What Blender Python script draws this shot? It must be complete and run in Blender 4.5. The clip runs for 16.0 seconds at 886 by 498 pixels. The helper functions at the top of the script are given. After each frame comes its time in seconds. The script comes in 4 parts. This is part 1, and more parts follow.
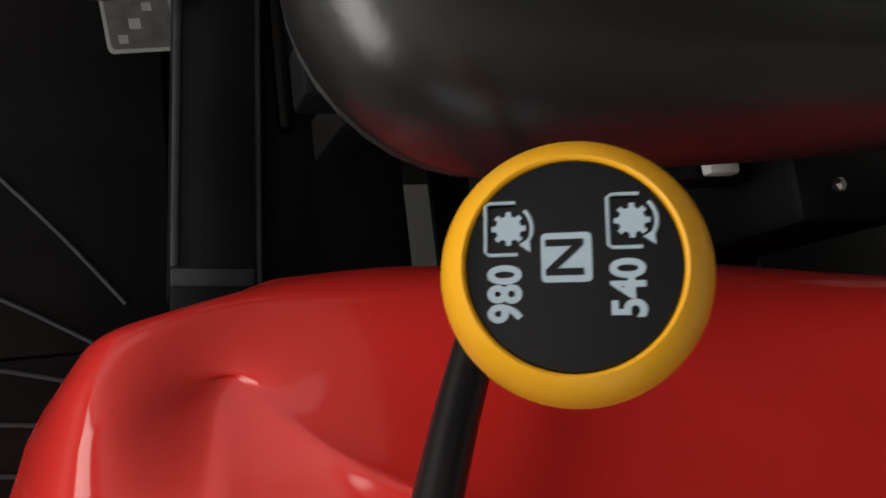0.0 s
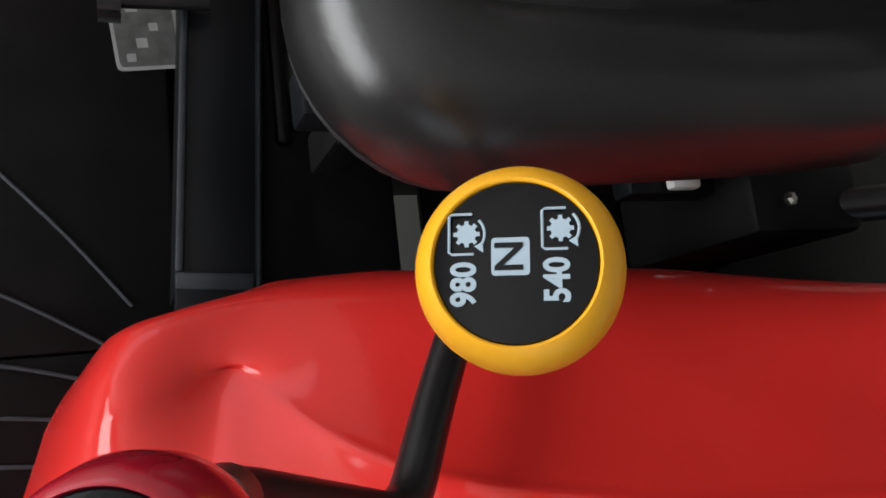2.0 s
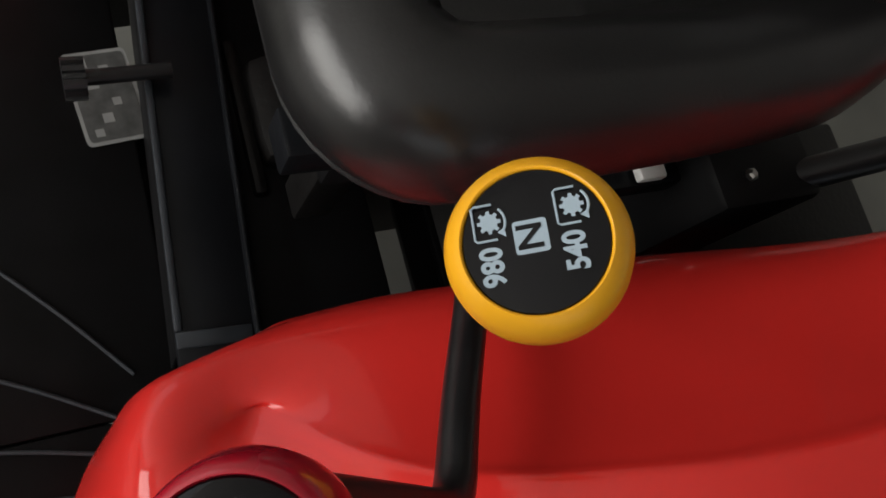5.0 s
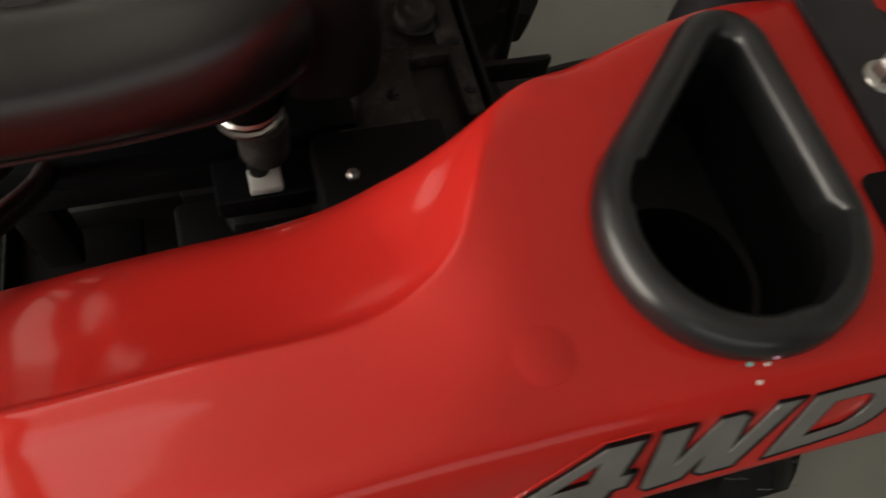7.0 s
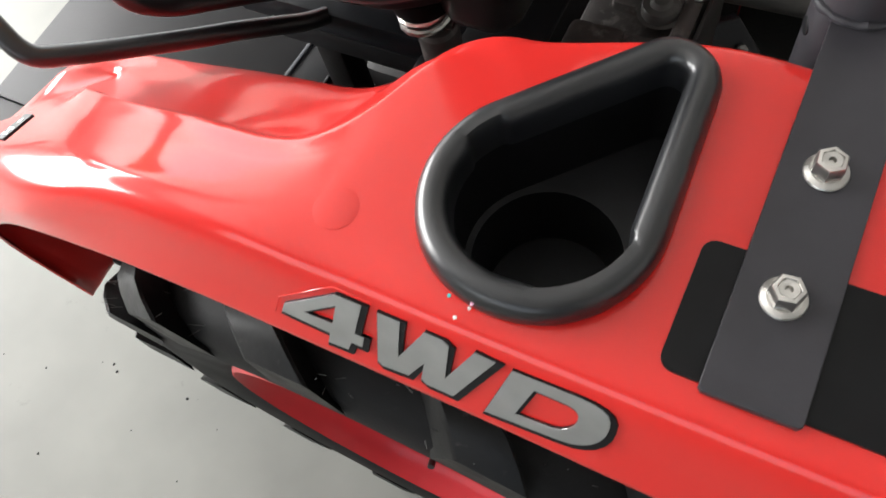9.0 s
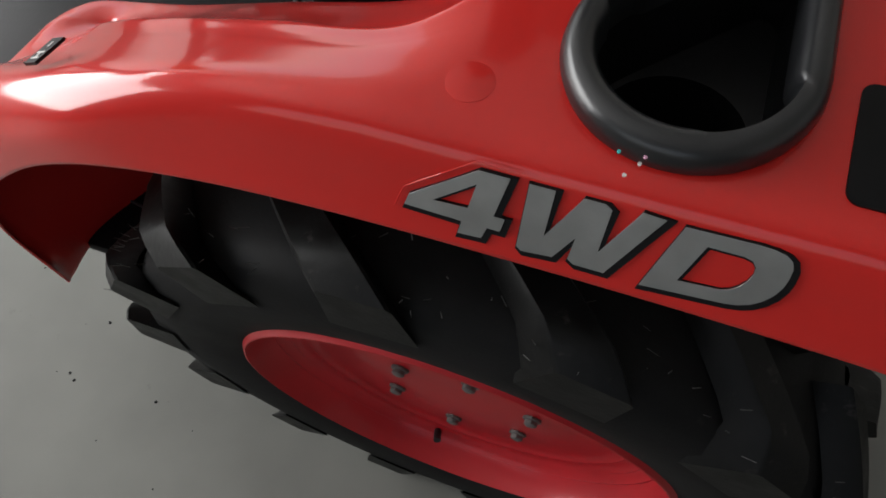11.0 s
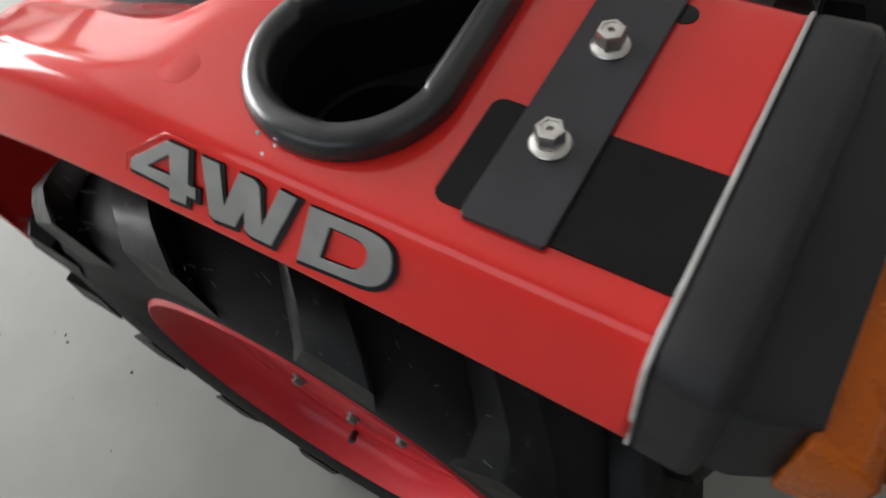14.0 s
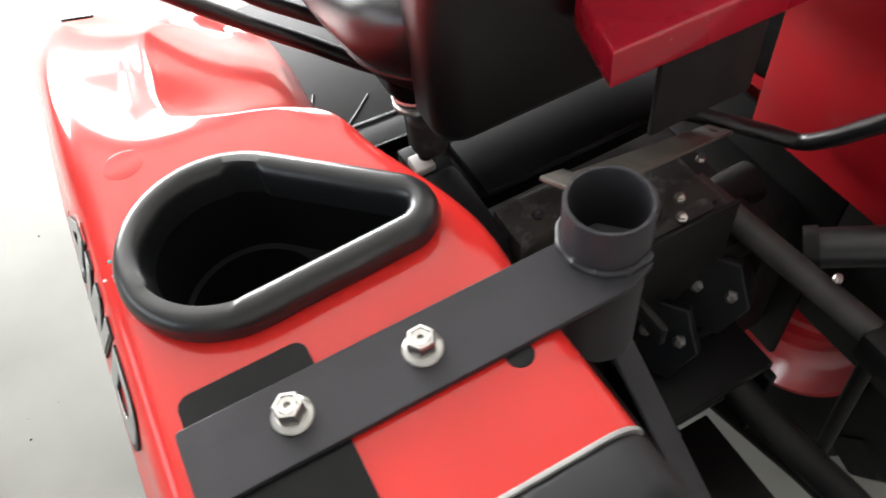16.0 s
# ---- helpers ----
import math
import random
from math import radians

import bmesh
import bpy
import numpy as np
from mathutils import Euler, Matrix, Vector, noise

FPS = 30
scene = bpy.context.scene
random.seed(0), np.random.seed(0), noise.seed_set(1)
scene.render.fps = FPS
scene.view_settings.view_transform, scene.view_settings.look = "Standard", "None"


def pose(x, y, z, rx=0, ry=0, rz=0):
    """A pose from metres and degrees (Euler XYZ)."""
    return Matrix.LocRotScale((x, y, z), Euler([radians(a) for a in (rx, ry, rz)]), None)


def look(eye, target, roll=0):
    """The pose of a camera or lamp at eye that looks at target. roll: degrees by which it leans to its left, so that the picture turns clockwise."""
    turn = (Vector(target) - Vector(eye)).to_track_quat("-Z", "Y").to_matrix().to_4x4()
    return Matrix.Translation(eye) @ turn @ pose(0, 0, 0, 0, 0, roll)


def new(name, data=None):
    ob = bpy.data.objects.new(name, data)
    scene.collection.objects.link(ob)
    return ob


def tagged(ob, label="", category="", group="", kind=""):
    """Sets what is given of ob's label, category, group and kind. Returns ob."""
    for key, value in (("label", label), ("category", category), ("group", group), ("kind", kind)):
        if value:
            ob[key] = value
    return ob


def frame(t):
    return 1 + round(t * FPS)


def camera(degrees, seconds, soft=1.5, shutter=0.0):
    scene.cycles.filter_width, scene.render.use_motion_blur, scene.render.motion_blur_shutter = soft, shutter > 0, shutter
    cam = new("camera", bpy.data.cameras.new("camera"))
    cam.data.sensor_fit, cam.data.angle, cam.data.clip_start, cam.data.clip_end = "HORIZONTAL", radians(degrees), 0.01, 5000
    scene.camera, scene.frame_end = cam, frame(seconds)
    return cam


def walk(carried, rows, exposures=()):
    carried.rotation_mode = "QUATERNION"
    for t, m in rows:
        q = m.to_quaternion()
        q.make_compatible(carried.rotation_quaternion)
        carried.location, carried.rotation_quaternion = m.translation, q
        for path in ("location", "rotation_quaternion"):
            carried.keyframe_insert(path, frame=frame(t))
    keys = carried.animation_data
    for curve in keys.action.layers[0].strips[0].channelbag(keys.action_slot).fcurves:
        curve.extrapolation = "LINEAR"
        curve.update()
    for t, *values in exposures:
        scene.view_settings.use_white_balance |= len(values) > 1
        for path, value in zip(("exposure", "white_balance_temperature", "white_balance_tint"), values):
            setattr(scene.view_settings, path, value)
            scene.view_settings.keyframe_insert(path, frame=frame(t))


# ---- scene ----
cam = camera(60, 16.0, soft=1.7, shutter=0.35)
PATH = [
    (0, (-0.7618, 0.0970, 1.2676), (-0.5717, 0.1769, 0.8121), 62.20),
    (0.5, (-0.7528, 0.0950, 1.2950), (-0.5636, 0.1786, 0.8398), 60.33),
    (1, (-0.7584, 0.0913, 1.2976), (-0.5666, 0.1696, 0.8425), 63.24),
    (1.5, (-0.7658, 0.0890, 1.3020), (-0.5655, 0.1738, 0.8518), 63.40),
    (2, (-0.7755, 0.0859, 1.3143), (-0.5809, 0.1715, 0.8618), 61.68),
    (2.5, (-0.7727, 0.0870, 1.3088), (-0.5789, 0.1752, 0.8564), 60.28),
    (3, (-0.7784, 0.0844, 1.3157), (-0.5820, 0.1750, 0.8649), 59.48),
    (5.5, (-0.8045, 0.0609, 1.3312), (-0.5809, 0.1746, 0.8987), 45.43),
    (6, (-0.7366, 0.0205, 1.3504), (-0.5069, 0.1437, 0.9237), 39.94),
    (6.3, (-0.6734, -0.0289, 1.3687), (-0.4769, 0.1128, 0.9313), 35.70),
    (6.4, (-0.6411, -0.0530, 1.3870), (-0.4560, 0.0995, 0.9483), 32.63),
    (6.5, (-0.6119, -0.0482, 1.4055), (-0.4357, 0.0940, 0.9597), 34.20),
    (6.6, (-0.5331, -0.0443, 1.4268), (-0.3941, 0.0860, 0.9646), 29.21),
    (6.8, (-0.4179, -0.1043, 1.4059), (-0.3076, 0.0767, 0.9530), 17.08),
    (7, (-0.3669, -0.1224, 1.4212), (-0.2556, 0.0741, 0.9752), 16.37),
    (7.2, (-0.3036, -0.1363, 1.4262), (-0.2098, 0.0683, 0.9797), 11.40),
    (7.5, (-0.2454, -0.1268, 1.4493), (-0.1784, 0.0817, 0.9999), 3.29),
    (8, (-0.1661, -0.1018, 1.4636), (-0.1743, 0.0920, 1.0028), -8.14),
    (8.5, (-0.1082, -0.1221, 1.4584), (-0.1984, 0.0499, 0.9976), -19.14),
    (9, (-0.0361, -0.1835, 1.4795), (-0.1966, -0.0189, 1.0355), -20.16),
    (9.5, (-0.0468, -0.2472, 1.4693), (-0.1980, -0.0643, 1.0292), -15.24),
    (10, (-0.1089, -0.2989, 1.4465), (-0.2375, -0.1049, 1.0040), -12.65),
    (12.5, (-0.1520, -0.2967, 1.4338), (-0.2498, -0.0973, 0.9858), -8.92),
    (13, (-0.1466, -0.2816, 1.4296), (-0.2338, -0.0762, 0.9822), -8.51),
    (13.5, (-0.0582, -0.2551, 1.4250), (-0.1703, -0.0503, 0.9828), -15.27),
    (14, (0.1222, -0.2377, 1.4357), (-0.0549, -0.0473, 1.0086), -14.77),
    (14.5, (0.2054, -0.1792, 1.4407), (-0.0018, -0.0117, 1.0176), -11.91),
    (15, (0.1616, -0.1114, 1.4436), (-0.0576, 0.0309, 1.0174), -12.20),
    (15.5, (0.1570, -0.0522, 1.4492), (-0.0894, 0.0719, 1.0322), -8.99),
    (16, (0.2130, 0.0194, 1.4727), (-0.0695, 0.1276, 1.0746), -8.87),
]
EXPOSURES = [(0.0, -1.06, 6800, 10), (1.0, -0.52, 6300, 10), (1.5, -0.48, 6300, 10), (2.5, -0.58, 6300, 10), (3.0, -0.6, 6300, 10), (5.5, -1.0, 6750, 10), (6.0, 0.32, 6350, 10), (6.5, -0.1, 8250, 10), (7.0, -0.53, 7450, 10), (7.5, 0.84, 7350, 10), (8.0, 0.87, 6850, 10), (8.5, 1.0, 6750, 10), (9.0, 1.01, 6450, 10), (9.5, -0.11, 6450, 10), (10.0, -0.37, 6450, 10), (12.5, -0.35, 6350, 10), (13.5, -0.28, 6350, 10), (14.0, 0.28, 6350, 10), (14.5, 0.8, 6350, 10), (15.0, 0.48, 6450, 10), (15.5, 0.42, 6450, 10), (16.0, 1.3, 6450, 10)]
walk(cam, [(t, look(eye, target, roll)) for t, eye, target, roll in PATH], EXPOSURES)

# ---- light ----
world = bpy.data.worlds.new("world")
scene.world = world
world.use_nodes = True
wn = world.node_tree.nodes
sky = wn.new("ShaderNodeTexSky")
sky.sky_type = "NISHITA"
sky.sun_disc = False
sky.sun_elevation = radians(40)
sky.sun_rotation = radians(200)
world.node_tree.links.new(sky.outputs[0], wn["Background"].inputs[0])
wn["Background"].inputs[1].default_value = 0.12


def area_lamp(name, place, target, sx, sy, watts, colour):
    data = bpy.data.lights.new(name, "AREA")
    data.shape, data.size, data.size_y, data.energy, data.color = "RECTANGLE", sx, sy, watts, colour
    ob = new(name, data)
    ob.matrix_world = look(place, target)
    return ob


area_lamp("daylight_front_window", (-4.80, -0.25, 1.80), (0.0, -0.25, 1.80), 4.3, 2.0, 370, (1.0, 0.985, 0.96))
area_lamp("daylight_left_window", (-1.2, -4.70, 2.12), (-1.2, 0, 2.12), 5.8, 1.45, 11, (1.0, 0.99, 0.97))
area_lamp("daylight_right_window", (-3.0, 2.10, 1.50), (-3.0, 0, 1.50), 3.2, 0.85, 15, (1.0, 0.99, 0.97))


# ---- materials ----
def make_mat(name, colour, rough=0.5, metal=0.0, coat=0.0, spread=0.12, scale=18.0, bump=0.0, fine=220.0, stain=0.0, coat_rough=0.05, spec=0.5, dust=None):
    m = bpy.data.materials.new(name)
    m.use_nodes = True
    nt = m.node_tree
    b = nt.nodes["Principled BSDF"]
    tex = nt.nodes.new("ShaderNodeTexCoord")
    big = nt.nodes.new("ShaderNodeTexNoise")
    big.inputs["Scale"].default_value = scale
    big.inputs["Detail"].default_value = 4
    small = nt.nodes.new("ShaderNodeTexNoise")
    small.inputs["Scale"].default_value = fine
    small.inputs["Detail"].default_value = 3
    nt.links.new(tex.outputs["Object"], big.inputs["Vector"])
    nt.links.new(tex.outputs["Object"], small.inputs["Vector"])
    ramp = nt.nodes.new("ShaderNodeValToRGB")
    ramp.color_ramp.elements[0].position, ramp.color_ramp.elements[1].position = 0.3, 0.72
    ramp.color_ramp.elements[0].color = tuple(c * (1 - spread) for c in colour) + (1,)
    ramp.color_ramp.elements[1].color = tuple(min(1.0, c * (1 + spread)) for c in colour) + (1,)
    nt.links.new(big.outputs["Fac"], ramp.inputs["Fac"])
    if dust:
        grit = nt.nodes.new("ShaderNodeTexNoise")
        grit.inputs["Scale"].default_value, grit.inputs["Detail"].default_value, grit.inputs["Roughness"].default_value = dust[2], 6, 0.7
        nt.links.new(tex.outputs["Object"], grit.inputs["Vector"])
        cut = nt.nodes.new("ShaderNodeMapRange")
        cut.inputs["From Min"].default_value, cut.inputs["From Max"].default_value = dust[1], dust[1] + 0.14
        nt.links.new(grit.outputs["Fac"], cut.inputs["Value"])
        mix = nt.nodes.new("ShaderNodeMixRGB")
        mix.inputs[2].default_value = (*dust[0], 1)
        nt.links.new(cut.outputs["Result"], mix.inputs[0])
        nt.links.new(ramp.outputs["Color"], mix.inputs[1])
        nt.links.new(mix.outputs[0], b.inputs["Base Color"])
    else:
        nt.links.new(ramp.outputs["Color"], b.inputs["Base Color"])
    rr = nt.nodes.new("ShaderNodeMapRange")
    rr.inputs["To Min"].default_value = max(0.02, rough - 0.06 - stain)
    rr.inputs["To Max"].default_value = min(1.0, rough + 0.06 + stain)
    nt.links.new(big.outputs["Fac"], rr.inputs["Value"])
    nt.links.new(rr.outputs["Result"], b.inputs["Roughness"])
    b.inputs["Metallic"].default_value = metal
    b.inputs["Specular IOR Level"].default_value = spec
    b.inputs["Coat Weight"].default_value = coat
    b.inputs["Coat Roughness"].default_value = coat_rough
    if bump:
        bp = nt.nodes.new("ShaderNodeBump")
        bp.inputs["Strength"].default_value = bump
        bp.inputs["Distance"].default_value = 0.0006
        nt.links.new(small.outputs["Fac"], bp.inputs["Height"])
        nt.links.new(bp.outputs["Normal"], b.inputs["Normal"])
    return m


RED = make_mat("red_gloss_paint", (0.60, 0.024, 0.020), 0.42, coat=0.75, spread=0.05, scale=5, bump=0.04, fine=60, coat_rough=0.10, spec=0.05)
# Rim paint; on the far inner wall this darker red stands for shade.
RED_RIM_AND_SHADE = make_mat("red_rim_paint_and_shade", (0.42, 0.008, 0.014), 0.5, coat=0.35, spread=0.10, scale=9, stain=0.05, spec=0.25, coat_rough=0.16)
RED_KNOB = make_mat("crimson_plastic", (0.42, 0.006, 0.022), 0.28, coat=0.5, spread=0.03, scale=8)
YELLOW = make_mat("yellow_plastic", (0.90, 0.43, 0.016), 0.34, spread=0.03, scale=9, bump=0.04)
COVER = make_mat("black_satin_plate", (0.006, 0.006, 0.0065), 0.35, spread=0.2, scale=30, spec=0.15)
BLACK_GLOSS = make_mat("black_gloss_face", (0.004, 0.004, 0.005), 0.12, coat=0.0, spread=0.1, spec=0.26)
RUBBER = make_mat("black_rubber_trim", (0.013, 0.0135, 0.015), 0.31, spread=0.15, scale=30, bump=0.15, spec=0.6)
PLASTIC = make_mat("black_moulded_plastic", (0.014, 0.014, 0.016), 0.5, spread=0.2, scale=24, bump=0.35, fine=900, spec=0.3)
LINER = make_mat("black_cup_plastic", (0.009, 0.009, 0.010), 0.45, spread=0.2, scale=20, bump=0.2, spec=0.22)
VINYL = make_mat("black_seat_vinyl", (0.0105, 0.0102, 0.0105), 0.31, spread=0.18, scale=14, bump=0.22, fine=330, spec=0.62)
STEEL_BLACK = make_mat("black_painted_steel", (0.030, 0.0285, 0.033), 0.42, spread=0.18, scale=22, bump=0.15, fine=300, spec=0.3)
STEEL_DARK = make_mat("dull_black_steel", (0.006, 0.006, 0.0065), 0.5, spread=0.3, scale=14, bump=0.2, spec=0.12)
ROD = make_mat("black_coated_rod", (0.012, 0.012, 0.013), 0.33, spread=0.15, scale=40, bump=0.1)
CAST = make_mat("black_painted_casting", (0.007, 0.0065, 0.0063), 0.5, spread=0.3, scale=16, bump=0.7, fine=140, spec=0.22)
CHARCOAL = make_mat("charcoal_sheet_metal", (0.0075, 0.0082, 0.0098), 0.34, spread=0.25, scale=10, bump=0.15, spec=0.16)
ZINC = make_mat("zinc_plated_steel", (0.53, 0.515, 0.49), 0.30, metal=1.0, spread=0.12, scale=60, bump=0.1)
SILVER = make_mat("silver_emblem_paint", (0.40, 0.405, 0.40), 0.34, metal=0.75, spread=0.10, scale=40, bump=0.1, fine=500)
EMBLEM_EDGE = make_mat("black_emblem_edge", (0.008, 0.008, 0.009), 0.45, spec=0.15)
TYRE = make_mat("black_tyre_rubber", (0.013, 0.0128, 0.0130), 0.62, spread=0.35, scale=12, bump=0.6, fine=160, stain=0.1, spec=0.09, dust=((0.036, 0.035, 0.033), 0.66, 26))
LUG = make_mat("dusty_tyre_lug", (0.0050, 0.0049, 0.0049), 0.5, spread=0.5, scale=30, bump=0.6, fine=160, stain=0.1, spec=0.2, dust=((0.050, 0.045, 0.043), 0.60, 34))
FLOOR = make_mat("grey_green_floor", (0.180, 0.181, 0.164), 0.55, spread=0.22, scale=2.2, bump=0.15, fine=60, stain=0.10, spec=0.3, dust=((0.10, 0.10, 0.09), 0.66, 9))
# Unseen walls, kept darker than WALL so the red paint mirrors less white.
WALL_DARKENED = make_mat("darkened_unseen_wall", (0.17, 0.17, 0.165), 0.8, spread=0.08, scale=3)
WALL = make_mat("white_wall_paint", (0.66, 0.65, 0.63), 0.8, spread=0.05, scale=3)
CEIL = make_mat("white_ceiling_paint", (0.7, 0.7, 0.69), 0.9, spread=0.05, scale=3)
MARK = make_mat("pale_blue_marking", (0.34, 0.43, 0.50), 0.5, spread=0.03)
WHITE = make_mat("white_plastic", (0.72, 0.71, 0.69), 0.4, spread=0.05)
GASKET = make_mat("pale_gasket_edge", (0.30, 0.295, 0.285), 0.5, spread=0.2, scale=60)
DULL_STEEL = make_mat("dull_grey_steel", (0.13, 0.125, 0.12), 0.55, metal=0.5, spread=0.2, scale=60)
HAIR = make_mat("grey_rubber_hair", (0.10, 0.10, 0.095), 0.5)
LABEL_WHITE = make_mat("worn_label_print", (0.26, 0.265, 0.26), 0.5, spread=0.2, scale=40)
LABEL_GREY = make_mat("grey_warning_label", (0.07, 0.072, 0.07), 0.5, spread=0.35, scale=60)
TEAL = make_mat("teal_paint_dot", (0.05, 0.50, 0.48), 0.5)
PINK = make_mat("pink_paint_dot", (0.75, 0.40, 0.55), 0.5)
DULL_PLATE = make_mat("dull_grey_plate", (0.034, 0.033, 0.032), 0.75, spread=0.25, scale=20, bump=0.3, fine=200, spec=0.15)
WORN = make_mat("worn_grey_steel", (0.045, 0.042, 0.039), 0.5, spread=0.3, scale=30, bump=0.4, fine=160, spec=0.35)
CAST_BROWN = make_mat("dusty_brown_casting", (0.034, 0.030, 0.028), 0.6, spread=0.45, scale=26, bump=0.8, fine=120, spec=0.3, dust=((0.105, 0.096, 0.090), 0.54, 34))
OLIVE = make_mat("dull_zinc_bracket", (0.20, 0.19, 0.17), 0.45, metal=0.6, spread=0.2, scale=40)


def lens_mat(name, colour):
    m = make_mat(name, colour, 0.28, coat=0.05, spread=0.10, scale=30, spec=0.2)
    b = m.node_tree.nodes["Principled BSDF"]
    b.inputs["Transmission Weight"].default_value = 0.25
    b.inputs["IOR"].default_value = 1.49
    return m


LIP_GREY = make_mat("blue_grey_painted_edge", (0.028, 0.032, 0.038), 0.42, spread=0.25, scale=30, bump=0.2, spec=0.4)
RED_LENS = lens_mat("red_lens_plastic", (0.13, 0.001, 0.010))
AMBER_LENS = lens_mat("amber_lens_plastic", (0.50, 0.105, 0.002))


# ---- helpers for meshes ----
def part(name, bm, material, parent=None, label="", smooth=True, sharp=35):
    me = bpy.data.meshes.new(name)
    bmesh.ops.recalc_face_normals(bm, faces=bm.faces[:])
    bm.to_mesh(me)
    bm.free()
    for m in material if isinstance(material, (list, tuple)) else [material]:
        me.materials.append(m)
    if smooth:
        me.shade_smooth()
        me.set_sharp_from_angle(angle=radians(sharp))
    ob = new(name, me)
    if parent is not None:
        ob.parent = parent
    if label:
        tagged(ob, label)
    return ob


def add_box(bm, lo, hi, bevel=0.0, segments=2, m=None):
    verts = bmesh.ops.create_cube(bm, size=1)["verts"]
    for v in verts:
        v.co = Vector([(lo[i] + hi[i]) / 2 + v.co[i] * (hi[i] - lo[i]) for i in range(3)])
    if bevel:
        edges = list({e for v in verts for e in v.link_edges})
        out = bmesh.ops.bevel(bm, geom=edges, offset=bevel, segments=segments, affect="EDGES", profile=0.5)
        verts = list({v for f in out["faces"] for v in f.verts} | {v for v in verts if v.is_valid})
    if m is not None:
        bmesh.ops.transform(bm, matrix=m, verts=verts)
    return verts


def box_bm(lo, hi, bevel=0.003, m=None):
    bm = bmesh.new()
    add_box(bm, lo, hi, bevel, 2, m)
    return bm


def spin(profile, steps=48):
    """A body of revolution round z; profile: (radius, z) from one end to the other."""
    bm = bmesh.new()
    rings = []
    for r, z in profile:
        if r < 1e-6:
            rings.append([bm.verts.new((0, 0, z))])
        else:
            rings.append([bm.verts.new((r * math.cos(2 * math.pi * i / steps), r * math.sin(2 * math.pi * i / steps), z)) for i in range(steps)])
    for a, b in zip(rings, rings[1:]):
        for i in range(steps):
            j = (i + 1) % steps
            if len(a) == 1 and len(b) > 1:
                bm.faces.new((a[0], b[i], b[j]))
            elif len(b) == 1 and len(a) > 1:
                bm.faces.new((a[i], a[j], b[0]))
            elif len(a) > 1:
                bm.faces.new((a[i], a[j], b[j], b[i]))
    return bm


def hermite(ts, ps, t):
    """Smooth curve through ps at parameters ts."""
    ts, ps = np.asarray(ts, float), np.asarray(ps, float)
    tan = np.zeros_like(ps)
    h = np.diff(ts)[:, None]
    s = np.diff(ps, axis=0) / h
    tan[1:-1] = (s[:-1] * h[1:] + s[1:] * h[:-1]) / (h[:-1] + h[1:])
    tan[0], tan[-1] = s[0], s[-1]
    k = np.clip(np.searchsorted(ts, t, side="right") - 1, 0, len(ts) - 2)
    d = (ts[k + 1] - ts[k])[:, None]
    u = (np.asarray(t) - ts[k])[:, None] / d
    return (2 * u**3 - 3 * u**2 + 1) * ps[k] + (u**3 - 2 * u**2 + u) * d * tan[k] + (3 * u**2 - 2 * u**3) * ps[k + 1] + (u**3 - u**2) * d * tan[k + 1]


def curve_through(points, count):
    p = np.array(points, float)
    ts = np.r_[0, np.cumsum(np.linalg.norm(np.diff(p, axis=0), axis=1))]
    return hermite(ts, p, np.linspace(0, ts[-1] - 1e-9, count))


def tube(points, radius, steps=20, caps=True, closed=False):
    """A round bar along points (already dense). radius: one number, or one for each point."""
    bm = bmesh.new()
    p = [Vector(q) for q in points]
    n = len(p)
    radii = radius if isinstance(radius, (list, tuple, np.ndarray)) else [radius] * n
    rings, side = [], None
    for i in range(n):
        a = p[(i - 1) % n] if closed or i else p[i]
        b = p[(i + 1) % n] if closed or i < n - 1 else p[i]
        d = (b - a).normalized()
        if side is None:
            side = d.orthogonal().normalized()
        side = (side - d * side.dot(d)).normalized()
        up = d.cross(side)
        rings.append([bm.verts.new(p[i] + radii[i] * (math.cos(2 * math.pi * k / steps) * side + math.sin(2 * math.pi * k / steps) * up)) for k in range(steps)])
    for i in range(n if closed else n - 1):
        a, b = rings[i], rings[(i + 1) % n]
        for k in range(steps):
            j = (k + 1) % steps
            bm.faces.new((a[k], a[j], b[j], b[k]))
    if caps and not closed:
        bm.faces.new(rings[0])
        bm.faces.new(list(reversed(rings[-1])))
    return bm


def rounded(points, r, seg=5):
    """A polyline with its inner corners rounded by radius r."""
    p = [Vector(q) for q in points]
    out = [p[0]]
    for a, b, c in zip(p, p[1:], p[2:]):
        u, v = (a - b), (c - b)
        k = min(r, u.length * 0.45, v.length * 0.45)
        s, e = b + u.normalized() * k, b + v.normalized() * k
        for i in range(seg + 1):
            w = i / seg
            out.append(s * (1 - w) ** 2 + b * 2 * w * (1 - w) + e * w**2)
    out.append(p[-1])
    return out


def prism(outline, hole, z0, z1, m, bevel=0.0):
    """A plate with the given outline (u, v in metres), with a hole, from height z0 to z1 over the plane of matrix m."""
    cu = bpy.data.curves.new("outline", "CURVE")
    cu.dimensions, cu.fill_mode = "2D", "BOTH"
    cu.extrude, cu.bevel_depth, cu.bevel_resolution = (z1 - z0) / 2 - bevel, bevel, 2
    cu.offset = -bevel
    for ring in (outline, hole):
        if not ring:
            continue
        sp = cu.splines.new("POLY")
        sp.points.add(len(ring) - 1)
        for q, (u, v) in zip(sp.points, ring):
            q.co = (u, v, 0, 1)
        sp.use_cyclic_u = True
    return curve_mesh(cu, m @ Matrix.Translation((0, 0, (z0 + z1) / 2)))


